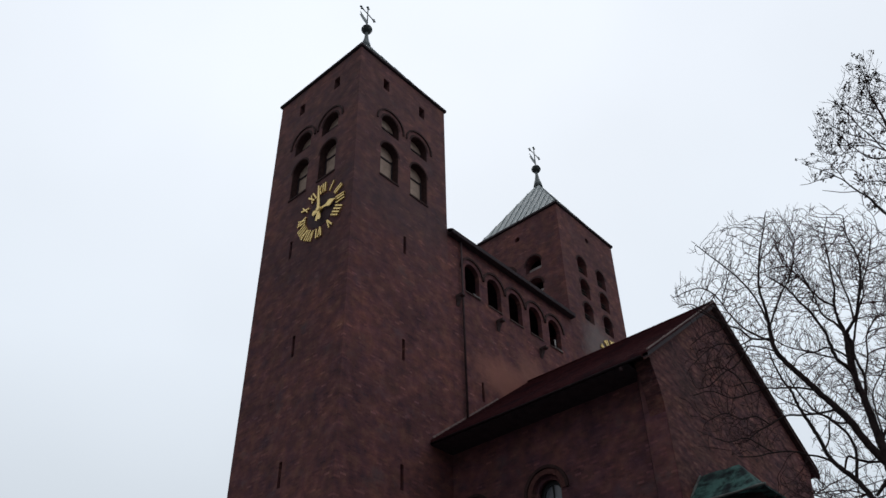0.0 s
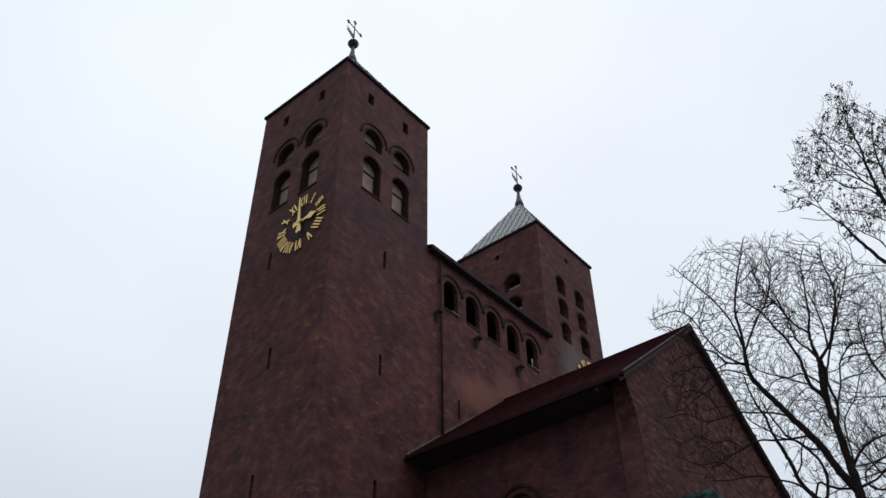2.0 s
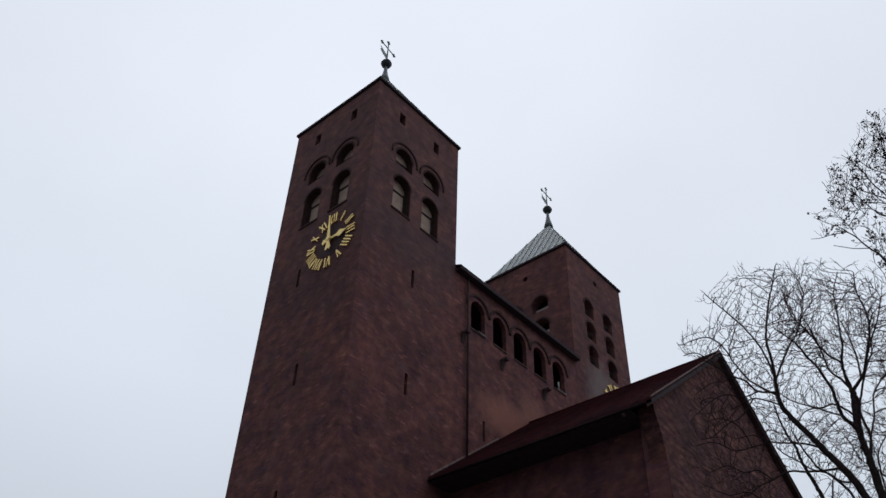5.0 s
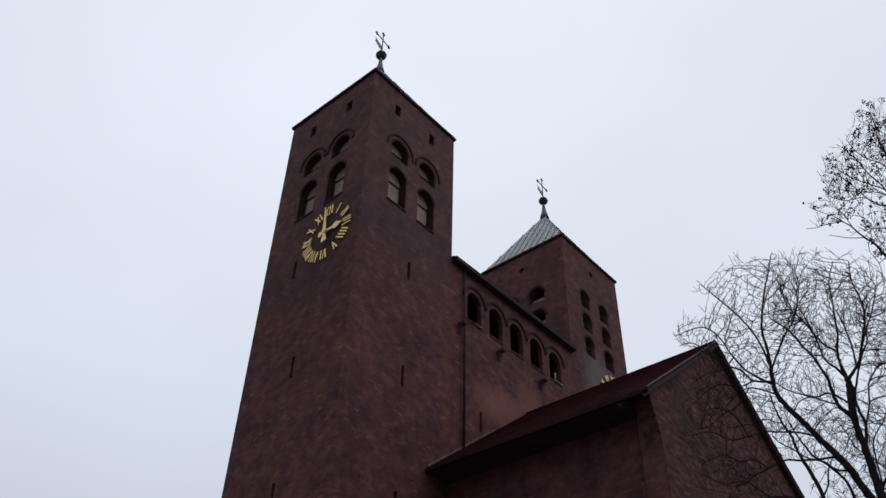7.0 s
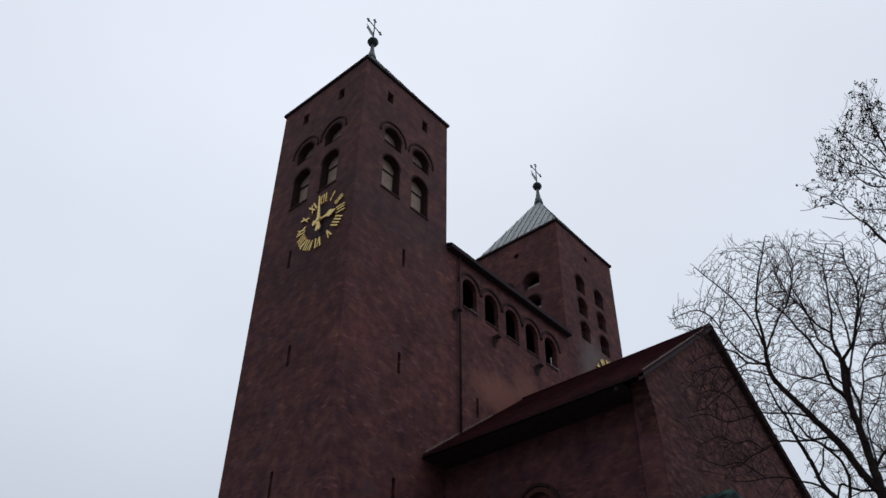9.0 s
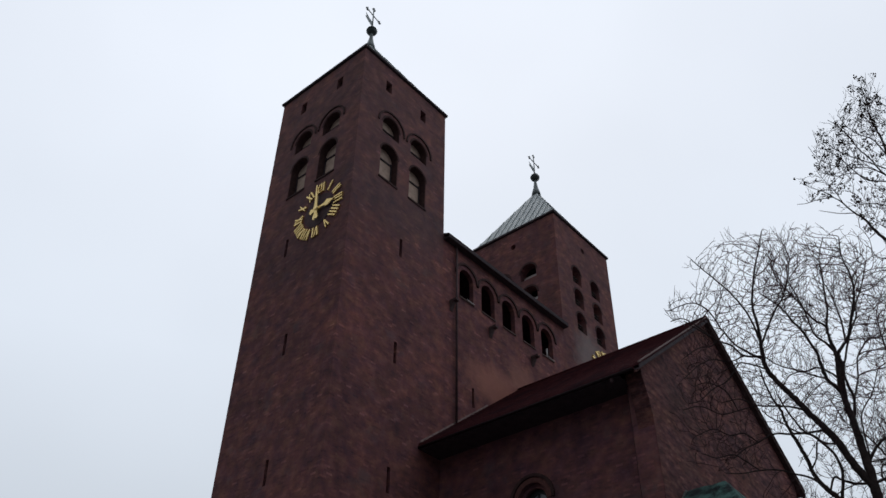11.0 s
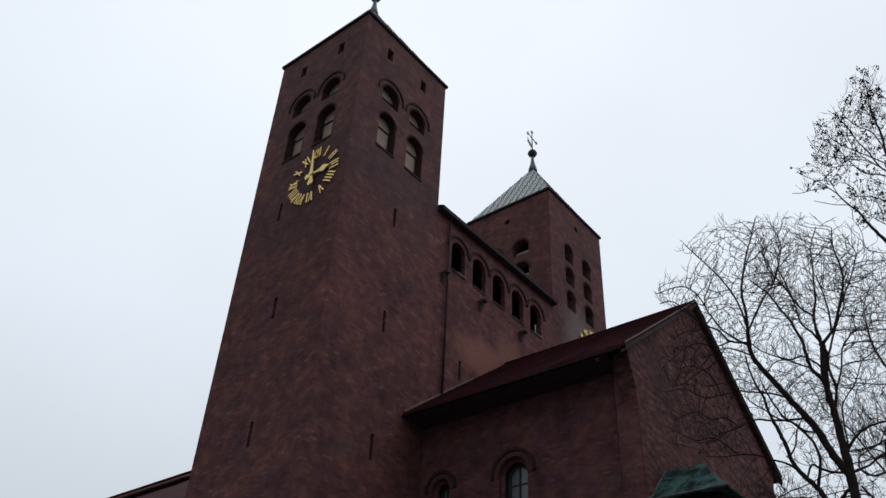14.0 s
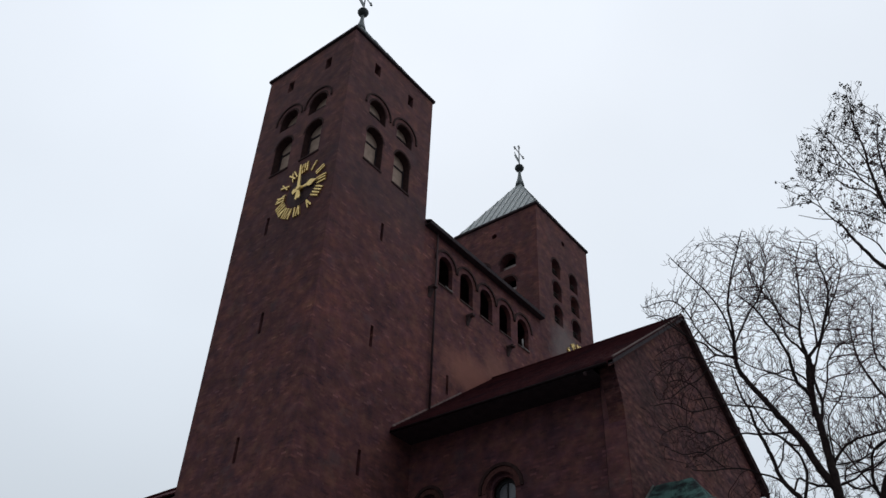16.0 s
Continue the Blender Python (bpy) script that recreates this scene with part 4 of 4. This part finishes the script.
            a = [self.buds.verts.new(c + q) for q in (way * s, x, y, -x, -y, way * -s)]
            for k in range(4):
                self.buds.faces.new((a[0], a[1 + k], a[1 + (k + 1) % 4]))
                self.buds.faces.new((a[5], a[1 + (k + 1) % 4], a[1 + k]))

    def finish(self):
        tagged(part("crown", self.twigs, twig_bark, self.ob, "mass of fine bare twigs"), kind="stuff")
        if self.seeds:
            tagged(part("seed", self.buds, seed_husk, self.ob, "dry brown seeds on the twigs"), kind="stuff")
        else:
            tagged(part("bud", self.buds, seed_husk, self.ob, "small winter buds"), kind="stuff")


tree = thing("bare_tree", (3.0, -16.7, 0), "large bare dark-barked tree without leaves before the gable", "tree")
t = BareTree(tree, 11, 0.0068, step=0.1, shoot=0.19, rise=0.28)
t.trunk([(3.1, -16.7, -0.1), (3.0, -16.72, 2.5), (2.94, -16.79, 7.09), (2.94, -16.80, 7.98), (2.94, -16.80, 8.75), (2.94, -16.78, 9.34), (2.94, -16.79, 9.91), (2.94, -16.81, 10.43)], 0.162, 0.108)
t.limb([(2.94, -16.79, 9.91), (2.79, -16.55, 10.43), (2.66, -16.37, 11.04), (2.53, -16.15, 11.51), (2.39, -15.92, 11.95), (2.28, -15.74, 12.34), (2.14, -15.49, 12.80), (2.01, -15.30, 13.27), (1.97, -15.29, 13.59), (1.93, -15.34, 13.99)], 0.101, 0.051)
t.limb([(1.93, -15.34, 13.99), (1.87, -15.40, 14.51), (1.79, -15.41, 15.07), (1.75, -15.53, 15.57), (1.71, -15.76, 16.22), (1.70, -15.95, 16.64), (1.67, -16.25, 17.33)], 0.045, 0.016)
t.limb([(1.93, -15.34, 13.99), (2.24, -15.63, 14.75), (2.44, -15.84, 15.23), (2.61, -16.04, 15.60), (2.81, -16.24, 16.17), (3.06, -16.42, 17.05)], 0.031, 0.015)
t.limb([(1.92, -15.35, 14.06), (1.77, -15.33, 14.49), (1.60, -15.27, 14.94), (1.40, -15.12, 15.36), (1.20, -14.95, 15.71), (0.92, -14.67, 16.17), (0.66, -14.43, 16.56)], 0.031, 0.014)
t.limb([(1.97, -15.29, 13.55), (2.01, -14.94, 13.93), (2.04, -14.62, 14.31), (2.10, -14.37, 14.86), (2.15, -14.21, 15.25), (2.24, -14.18, 15.67)], 0.033, 0.015)
t.limb([(1.96, -15.29, 13.65), (1.67, -14.91, 13.68), (1.44, -14.70, 13.98), (1.22, -14.45, 14.12), (0.93, -14.16, 14.40), (0.60, -13.85, 14.71)], 0.031, 0.014)
t.limb([(2.01, -15.30, 13.27), (2.07, -14.98, 13.54), (2.11, -14.58, 13.79), (2.13, -14.28, 13.75), (2.16, -13.87, 13.70)], 0.023, 0.013)
t.limb([(2.54, -16.19, 11.44), (2.41, -15.89, 11.41), (2.12, -15.40, 11.40), (1.91, -15.07, 11.42), (1.68, -14.73, 11.21), (1.48, -14.43, 11.05), (1.28, -14.17, 10.79)], 0.032, 0.015)
t.limb([(2.38, -15.90, 12.01), (2.37, -15.46, 12.26), (2.34, -15.03, 12.40), (2.32, -14.67, 12.55), (2.30, -14.29, 12.85), (2.24, -13.85, 12.87)], 0.029, 0.014)
t.limb([(1.67, -14.91, 13.68), (1.43, -14.55, 13.52), (1.16, -14.20, 13.60), (0.91, -13.87, 13.40), (0.63, -13.55, 13.02)], 0.020, 0.013)
t.limb([(2.32, -14.72, 12.52), (2.04, -14.28, 12.40), (1.78, -13.90, 12.31), (1.47, -13.50, 12.55), (1.18, -13.12, 12.45)], 0.020, 0.013)
t.limb([(2.94, -16.80, 10.35), (3.05, -16.77, 11.24), (3.12, -16.74, 11.81), (3.17, -16.70, 12.20), (3.22, -16.68, 12.64), (3.29, -16.71, 13.19), (3.38, -16.78, 13.73), (3.41, -16.77, 13.98), (3.44, -16.74, 14.32)], 0.102, 0.046)
t.limb([(3.43, -16.74, 14.27), (3.48, -16.75, 14.78), (3.56, -16.89, 15.33), (3.62, -16.94, 15.88), (3.69, -17.02, 16.58), (3.75, -17.09, 17.23), (3.86, -17.35, 17.94)], 0.039, 0.015)
t.limb([(3.18, -16.70, 12.26), (3.08, -16.79, 12.77), (3.01, -16.93, 13.21), (2.94, -16.93, 13.53), (2.93, -17.05, 13.67), (2.91, -17.22, 13.82), (2.89, -17.38, 14.04), (2.84, -17.54, 14.37)], 0.059, 0.036)
t.limb([(2.85, -17.50, 14.28), (2.78, -17.83, 15.02), (2.71, -17.91, 15.60), (2.61, -17.88, 16.17), (2.54, -17.99, 16.77)], 0.034, 0.014)
t.limb([(2.85, -17.50, 14.28), (3.12, -17.77, 14.99), (3.36, -18.04, 15.67), (3.59, -18.25, 16.39)], 0.028, 0.014)
t.limb([(3.10, -16.75, 11.65), (3.28, -16.89, 12.36), (3.37, -16.83, 12.89), (3.45, -16.82, 13.31), (3.56, -16.94, 13.71), (3.67, -17.08, 14.14), (3.83, -17.30, 14.70), (3.94, -17.49, 15.07), (4.08, -17.57, 15.79), (4.22, -17.79, 16.39)], 0.041, 0.018)
t.limb([(3.21, -16.68, 12.58), (3.02, -16.46, 13.01), (2.92, -16.44, 13.36), (2.83, -16.45, 13.70), (2.70, -16.38, 14.07), (2.59, -16.30, 14.39), (2.47, -16.17, 14.65), (2.33, -16.05, 15.02), (2.19, -15.88, 15.31), (2.02, -15.66, 15.57)], 0.051, 0.018)
t.limb([(3.40, -16.77, 13.91), (3.46, -16.60, 14.29), (3.52, -16.37, 14.68), (3.62, -16.30, 15.20), (3.72, -16.24, 15.71), (3.84, -16.12, 16.39), (3.93, -15.98, 16.95)], 0.034, 0.016)
t.limb([(3.48, -16.75, 14.78), (3.51, -16.48, 15.13), (3.56, -16.30, 15.54), (3.61, -16.17, 15.95), (3.66, -15.95, 16.48), (3.71, -15.75, 16.99), (3.83, -15.66, 17.88)], 0.033, 0.016)
t.limb([(2.92, -17.20, 13.80), (3.14, -17.22, 14.37), (3.36, -17.18, 14.97), (3.58, -17.11, 15.59), (3.80, -17.01, 16.25)], 0.030, 0.016)
t.limb([(3.27, -16.70, 13.03), (3.30, -16.49, 13.34), (3.32, -16.22, 13.58), (3.31, -15.91, 13.57), (3.31, -15.53, 13.80), (3.31, -15.19, 14.07), (3.32, -14.94, 14.40)], 0.030, 0.016)
t.limb([(3.02, -16.46, 13.01), (2.75, -16.21, 13.09), (2.50, -15.98, 13.17), (2.26, -15.73, 13.01), (2.07, -15.59, 12.71)], 0.024, 0.014)
t.limb([(2.94, -16.79, 7.09), (2.71, -16.50, 8.03), (2.59, -16.38, 8.59), (2.49, -16.29, 9.08), (2.36, -16.12, 9.54), (2.25, -15.92, 9.82), (2.15, -15.75, 10.16), (2.05, -15.67, 10.67), (1.97, -15.58, 11.05), (1.90, -15.51, 11.35), (1.85, -15.46, 11.66), (1.80, -15.44, 11.94), (1.72, -15.33, 12.30), (1.63, -15.26, 12.78), (1.59, -15.26, 13.07)], 0.081, 0.019)
t.limb([(2.94, -16.78, 9.67), (2.88, -16.55, 9.45), (2.83, -16.32, 9.23)], 0.045, 0.040)
t.limb([(2.36, -16.12, 9.54), (2.31, -16.28, 9.95), (2.26, -16.35, 10.29), (2.16, -16.28, 10.67), (2.00, -16.05, 11.05), (1.86, -15.83, 11.27), (1.76, -15.71, 11.56), (1.67, -15.62, 11.83), (1.58, -15.54, 12.17)], 0.042, 0.017)
t.limb([(2.11, -15.72, 10.38), (2.18, -15.87, 10.63), (2.25, -15.96, 11.03), (2.30, -16.06, 11.21)], 0.023, 0.017)
t.limb([(2.92, -16.75, 9.99), (2.70, -16.46, 9.99), (2.52, -16.26, 10.06), (2.39, -16.11, 10.15), (2.30, -16.04, 10.00), (2.21, -15.99, 9.81)], 0.034, 0.023)
t.limb([(2.21, -15.85, 9.97), (2.04, -15.63, 10.15), (1.86, -15.37, 10.25), (1.64, -15.08, 10.36), (1.38, -14.71, 10.36), (1.12, -14.36, 10.29), (0.87, -14.03, 10.31)], 0.029, 0.013)
t.limb([(1.38, -14.71, 10.36), (1.21, -14.48, 10.61), (1.05, -14.25, 10.79), (0.83, -13.91, 10.72), (0.66, -13.66, 10.84)], 0.019, 0.012)
t.limb([(1.68, -14.73, 11.21), (1.49, -14.49, 11.46), (1.30, -14.20, 11.42), (1.06, -13.89, 11.60), (0.80, -13.52, 11.43)], 0.020, 0.012)
t.limb([(2.11, -14.58, 13.79), (1.86, -14.24, 13.24), (1.63, -13.90, 13.02), (1.38, -13.56, 12.67), (1.20, -13.30, 12.58)], 0.021, 0.013)
t.limb([(2.10, -14.37, 14.86), (1.81, -14.06, 14.42), (1.52, -13.73, 14.30), (1.19, -13.38, 13.95)], 0.020, 0.013)
t.limb([(2.04, -14.28, 12.40), (1.89, -14.11, 12.99), (1.68, -13.74, 13.27), (1.49, -13.40, 13.20)], 0.019, 0.013)
t.limb([(2.16, -14.21, 15.31), (1.99, -14.05, 15.74), (1.78, -13.79, 15.97), (1.54, -13.46, 15.88), (1.33, -13.18, 15.71)], 0.022, 0.013)
t.limb([(1.09, -14.33, 14.24), (0.90, -14.04, 14.65), (0.72, -13.77, 14.88), (0.55, -13.50, 14.81)], 0.019, 0.012)
t.limb([(2.49, -16.29, 9.08), (2.55, -15.93, 9.07), (2.61, -15.61, 9.07), (2.65, -15.39, 8.95)], 0.022, 0.015)
t.limb([(2.66, -16.37, 11.04), (2.71, -16.03, 11.19), (2.78, -15.77, 11.50), (2.83, -15.37, 11.76), (2.90, -15.07, 12.11), (2.93, -14.79, 12.38), (2.98, -14.59, 12.68)], 0.027, 0.014)
t.limb([(2.96, -16.80, 10.48), (3.17, -17.07, 10.93), (3.36, -17.38, 11.21), (3.58, -17.76, 11.35), (3.77, -18.11, 11.45), (3.97, -18.48, 11.40)], 0.040, 0.020)
t.limb([(2.94, -16.79, 9.98), (2.85, -17.25, 10.03), (2.77, -17.51, 10.13), (2.67, -17.83, 10.16), (2.51, -18.27, 10.36)], 0.031, 0.017)
t.limb([(3.28, -16.89, 12.36), (3.53, -17.10, 13.05), (3.73, -17.19, 13.68), (3.88, -17.37, 14.02), (4.01, -17.54, 14.28), (4.16, -17.79, 14.32), (4.31, -18.04, 14.37)], 0.027, 0.015)
t.limb([(2.99, -16.84, 10.54), (3.10, -17.17, 10.56), (3.22, -17.53, 10.66), (3.33, -17.88, 10.87), (3.46, -18.29, 11.17)], 0.025, 0.015)
t.limb([(3.02, -16.88, 10.61), (2.92, -16.94, 11.15), (2.82, -17.03, 11.64), (2.79, -17.21, 11.89), (2.76, -17.46, 12.13), (2.69, -17.77, 12.66)], 0.023, 0.014)
t.room((2.33, -15.61, 16.19, 1.53), (1.74, -14.44, 15.89, 1.14), (1.52, -13.57, 15.85, 0.66), (3.30, -16.56, 16.30, 1.57), (3.60, -17.53, 15.84, 1.49), (2.89, -15.78, 14.87, 1.29), (2.03, -15.30, 17.23, 0.57), (2.81, -16.26, 17.28, 0.70), (3.36, -17.35, 16.89, 0.76), (1.72, -14.66, 16.88, 0.39))
t.room((1.32, -13.89, 15.32, 0.44), (1.09, -13.57, 15.12, 0.34), (0.97, -13.53, 15.34, 0.40), (1.26, -14.00, 15.72, 0.41), (1.97, -14.78, 13.88, 0.91), (2.08, -15.13, 12.34, 0.96), (1.68, -14.27, 11.27, 0.86), (1.29, -13.54, 10.98, 0.53), (2.84, -15.96, 12.60, 1.15), (2.54, -16.02, 10.85, 0.87))
t.room((3.35, -17.31, 12.10, 1.07), (3.70, -18.15, 13.70, 0.94), (1.86, -14.18, 12.87, 0.73), (2.26, -15.03, 9.62, 0.77), (3.53, -17.71, 10.80, 0.81), (3.09, -16.55, 11.55, 0.81), (1.33, -13.90, 13.24, 0.81), (1.58, -14.27, 12.04, 0.87), (0.96, -13.51, 11.99, 0.63), (1.57, -14.26, 14.23, 0.53))
t.room((2.09, -14.85, 13.12, 0.79), (1.11, -13.88, 14.22, 0.43), (1.20, -13.85, 11.19, 0.74), (1.67, -14.54, 11.51, 0.71), (0.94, -13.72, 12.94, 0.64), (1.36, -14.26, 12.96, 0.72), (1.79, -14.57, 12.55, 0.72))
t.crown(235)
t.finish()

tree = thing("bare_tree", (3.45, -17.6, 0), "slim bare tree with crooked dark branches", "tree")
t = BareTree(tree, 31, 0.0068, step=0.09, shoot=0.18, rise=0.3)
t.trunk([(3.4, -17.5, -0.1), (3.45, -17.5, 2.5), (3.54, -16.72, 7.23), (3.61, -17.05, 8.25), (3.65, -17.26, 8.88), (3.70, -17.51, 9.58), (3.75, -17.78, 10.19), (3.83, -18.30, 11.08)], 0.116, 0.067)
t.limb([(3.71, -17.59, 9.75), (3.59, -17.52, 10.09), (3.46, -17.62, 10.57), (3.40, -17.78, 10.88), (3.34, -18.16, 11.05), (3.27, -18.62, 11.23)], 0.046, 0.021)
t.limb([(3.66, -17.30, 8.98), (3.82, -17.07, 9.42), (3.95, -16.89, 9.75), (4.05, -16.73, 10.03)], 0.034, 0.026)
t.limb([(3.59, -17.52, 10.09), (3.66, -17.16, 10.08), (3.74, -16.89, 10.31), (3.84, -16.88, 10.65), (3.97, -17.06, 10.84), (4.17, -17.38, 11.05)], 0.030, 0.018)
t.limb([(3.48, -17.61, 10.51), (3.27, -17.34, 10.35), (3.09, -17.10, 10.26), (2.94, -16.92, 10.20)], 0.024, 0.015)
t.room((3.32, -15.46, 9.43, 0.72), (3.12, -14.79, 9.34, 0.56), (3.68, -17.43, 11.24, 0.82), (3.99, -18.01, 11.69, 1.00), (3.85, -17.22, 9.98, 0.73), (3.59, -16.50, 9.46, 0.64))
t.crown(230)
t.finish()

tree = thing("bare_tree", (-4.2, -22.6, 0), "bare tree with dry seed clusters on its twigs", "tree")
t = BareTree(tree, 8, 0.0040, seeds=0.6, step=0.06, shoot=0.17, rise=0.5, keep=1.1)
t.trunk([(-4.3, -22.6, -0.1), (-4.25, -22.55, 2.0), (-4.61, -20.10, 4.96), (-4.57, -20.48, 6.50), (-4.55, -20.79, 8.07), (-4.55, -20.92, 9.27)], 0.108, 0.076)
t.limb([(-4.55, -20.92, 9.27), (-4.66, -20.67, 9.76), (-4.82, -20.25, 10.41), (-4.87, -20.11, 10.63), (-4.94, -19.98, 10.92), (-4.99, -19.87, 11.20), (-5.04, -19.80, 11.45), (-5.09, -19.67, 11.66), (-5.16, -19.52, 11.99), (-5.22, -19.37, 12.14)], 0.046, 0.006)
t.limb([(-5.08, -19.69, 11.63), (-5.20, -19.46, 11.67), (-5.30, -19.30, 11.73), (-5.36, -19.19, 11.78)], 0.008, 0.005)
t.limb([(-5.19, -19.43, 12.08), (-5.16, -19.19, 12.18), (-5.13, -18.98, 12.23), (-5.10, -18.81, 12.32)], 0.008, 0.005)
t.limb([(-5.17, -19.50, 12.01), (-5.27, -19.35, 12.21), (-5.36, -19.20, 12.33), (-5.45, -19.05, 12.49)], 0.008, 0.005)
t.limb([(-5.13, -19.58, 11.85), (-5.07, -19.50, 12.27), (-5.01, -19.37, 12.72), (-4.97, -19.31, 12.98)], 0.008, 0.004)
t.limb([(-4.55, -20.92, 9.27), (-4.45, -20.84, 10.51), (-4.38, -20.59, 11.63), (-4.36, -20.49, 12.11), (-4.33, -20.47, 12.49), (-4.32, -20.46, 12.79), (-4.29, -20.46, 13.18), (-4.27, -20.49, 13.56), (-4.25, -20.47, 13.93), (-4.23, -20.45, 14.33), (-4.20, -20.50, 14.73), (-4.17, -20.53, 15.24)], 0.046, 0.006)
t.limb([(-4.38, -20.59, 11.63), (-4.45, -20.67, 12.15), (-4.51, -20.69, 12.59), (-4.55, -20.70, 12.92), (-4.59, -20.74, 13.23), (-4.63, -20.84, 13.59), (-4.66, -20.97, 13.86)], 0.027, 0.006)
t.limb([(-4.41, -20.70, 11.15), (-4.28, -20.78, 12.07), (-4.17, -20.94, 12.92), (-4.08, -21.07, 13.66), (-3.99, -21.18, 14.46)], 0.023, 0.006)
t.limb([(-4.34, -20.47, 12.43), (-4.43, -20.29, 12.73), (-4.52, -20.20, 13.08), (-4.59, -20.09, 13.36), (-4.66, -20.02, 13.68), (-4.75, -19.91, 14.00), (-4.81, -19.79, 14.21)], 0.018, 0.005)
t.limb([(-4.35, -20.49, 12.16), (-4.31, -20.32, 12.56), (-4.28, -20.01, 12.81), (-4.26, -19.86, 13.10), (-4.22, -19.73, 13.50), (-4.19, -19.54, 13.95), (-4.18, -19.36, 14.18)], 0.016, 0.005)
t.limb([(-4.32, -20.46, 12.75), (-4.25, -20.19, 13.15), (-4.18, -19.94, 13.52), (-4.13, -19.72, 13.85), (-4.08, -19.56, 14.19), (-4.04, -19.41, 14.53)], 0.014, 0.005)
t.limb([(-4.29, -20.05, 12.77), (-4.42, -19.83, 13.01), (-4.56, -19.55, 13.00), (-4.68, -19.35, 13.12)], 0.010, 0.005)
t.limb([(-4.40, -20.35, 12.64), (-4.38, -20.09, 13.02), (-4.37, -19.77, 13.24), (-4.37, -19.49, 13.48), (-4.36, -19.29, 13.85), (-4.35, -19.21, 14.19)], 0.010, 0.005)
t.limb([(-4.29, -20.46, 13.18), (-4.43, -20.36, 13.58), (-4.54, -20.17, 13.76), (-4.65, -20.04, 14.00), (-4.74, -19.98, 14.28)], 0.012, 0.005)
t.limb([(-4.39, -20.71, 11.28), (-4.54, -20.41, 11.55), (-4.70, -20.14, 11.82), (-4.81, -19.90, 11.92), (-4.89, -19.72, 11.93)], 0.015, 0.005)
t.limb([(-4.47, -20.85, 10.33), (-4.32, -20.29, 10.97), (-4.25, -20.15, 11.41), (-4.19, -19.96, 11.73), (-4.16, -19.81, 11.97)], 0.018, 0.005)
t.limb([(-4.83, -20.23, 10.44), (-4.77, -19.99, 10.61), (-4.72, -19.70, 10.87), (-4.65, -19.69, 11.31), (-4.60, -19.61, 11.64)], 0.009, 0.005)
t.room((-4.87, -19.64, 12.48, 0.40), (-4.92, -19.34, 12.47, 0.30), (-4.61, -20.06, 13.24, 0.58), (-4.85, -19.81, 13.67, 0.37), (-4.48, -20.47, 13.95, 0.52), (-4.47, -20.55, 14.71, 0.33), (-4.45, -20.78, 13.54, 0.49), (-4.47, -20.60, 12.89, 0.54), (-4.66, -19.72, 12.24, 0.33), (-4.41, -20.05, 11.81, 0.52))
t.room((-4.57, -20.51, 11.88, 0.52), (-4.34, -21.04, 13.32, 0.61), (-4.58, -19.55, 13.41, 0.37), (-4.94, -19.18, 12.68, 0.24), (-4.48, -20.38, 14.24, 0.38))
t.crown(700)
t.finish()

tree = thing("bare_tree", (11.5, -18.5, 0), "farther bare tree with a wide twiggy crown", "tree")
t = BareTree(tree, 23, 0.0064, step=0.13, shoot=0.25, rise=0.3)
t.trunk([(11.6, -18.4, -0.1), (11.55, -18.45, 3.0), (10.94, -15.98, 7.56), (11.05, -16.63, 9.96), (11.15, -17.23, 12.22), (11.22, -17.74, 14.08)], 0.110, 0.081)
t.limb([(11.22, -17.74, 14.08), (10.96, -17.55, 15.27), (10.78, -17.21, 15.89), (10.68, -17.07, 16.32), (10.58, -16.95, 16.72), (10.49, -16.87, 17.24), (10.40, -16.87, 17.78), (10.30, -16.94, 18.53)], 0.059, 0.021)
t.limb([(11.00, -17.58, 15.10), (11.25, -17.68, 16.44), (11.32, -17.47, 16.94), (11.39, -17.33, 17.41), (11.48, -17.31, 18.01), (11.63, -17.43, 18.81), (11.82, -17.66, 19.83)], 0.047, 0.020)
t.limb([(10.78, -17.21, 15.89), (10.84, -16.90, 15.83), (10.96, -16.36, 16.04), (11.05, -15.86, 16.27)], 0.029, 0.018)
t.limb([(11.10, -16.89, 10.93), (11.20, -16.37, 12.22), (11.26, -15.78, 13.55), (11.30, -15.28, 14.73), (11.28, -14.68, 15.53)], 0.042, 0.020)
t.limb([(11.05, -16.63, 9.96), (11.13, -15.90, 10.98), (11.11, -14.68, 11.76), (11.03, -13.56, 12.54), (10.88, -12.46, 12.71)], 0.038, 0.019)
t.limb([(11.22, -17.74, 14.08), (11.37, -18.01, 15.74), (11.50, -18.18, 17.54), (11.62, -18.38, 19.20), (11.69, -18.31, 20.53)], 0.055, 0.021)
t.room((11.15, -15.49, 13.78, 1.31), (10.66, -13.47, 12.43, 1.29), (11.27, -16.14, 12.10, 1.28), (11.13, -15.41, 15.06, 1.33), (10.24, -12.43, 12.31, 0.85), (11.17, -14.64, 17.10, 1.37), (11.12, -17.00, 17.74, 1.70), (11.41, -17.66, 19.61, 1.64), (11.67, -18.09, 18.12, 1.96), (11.11, -16.33, 16.11, 1.11))
t.crown(78)
t.finish()
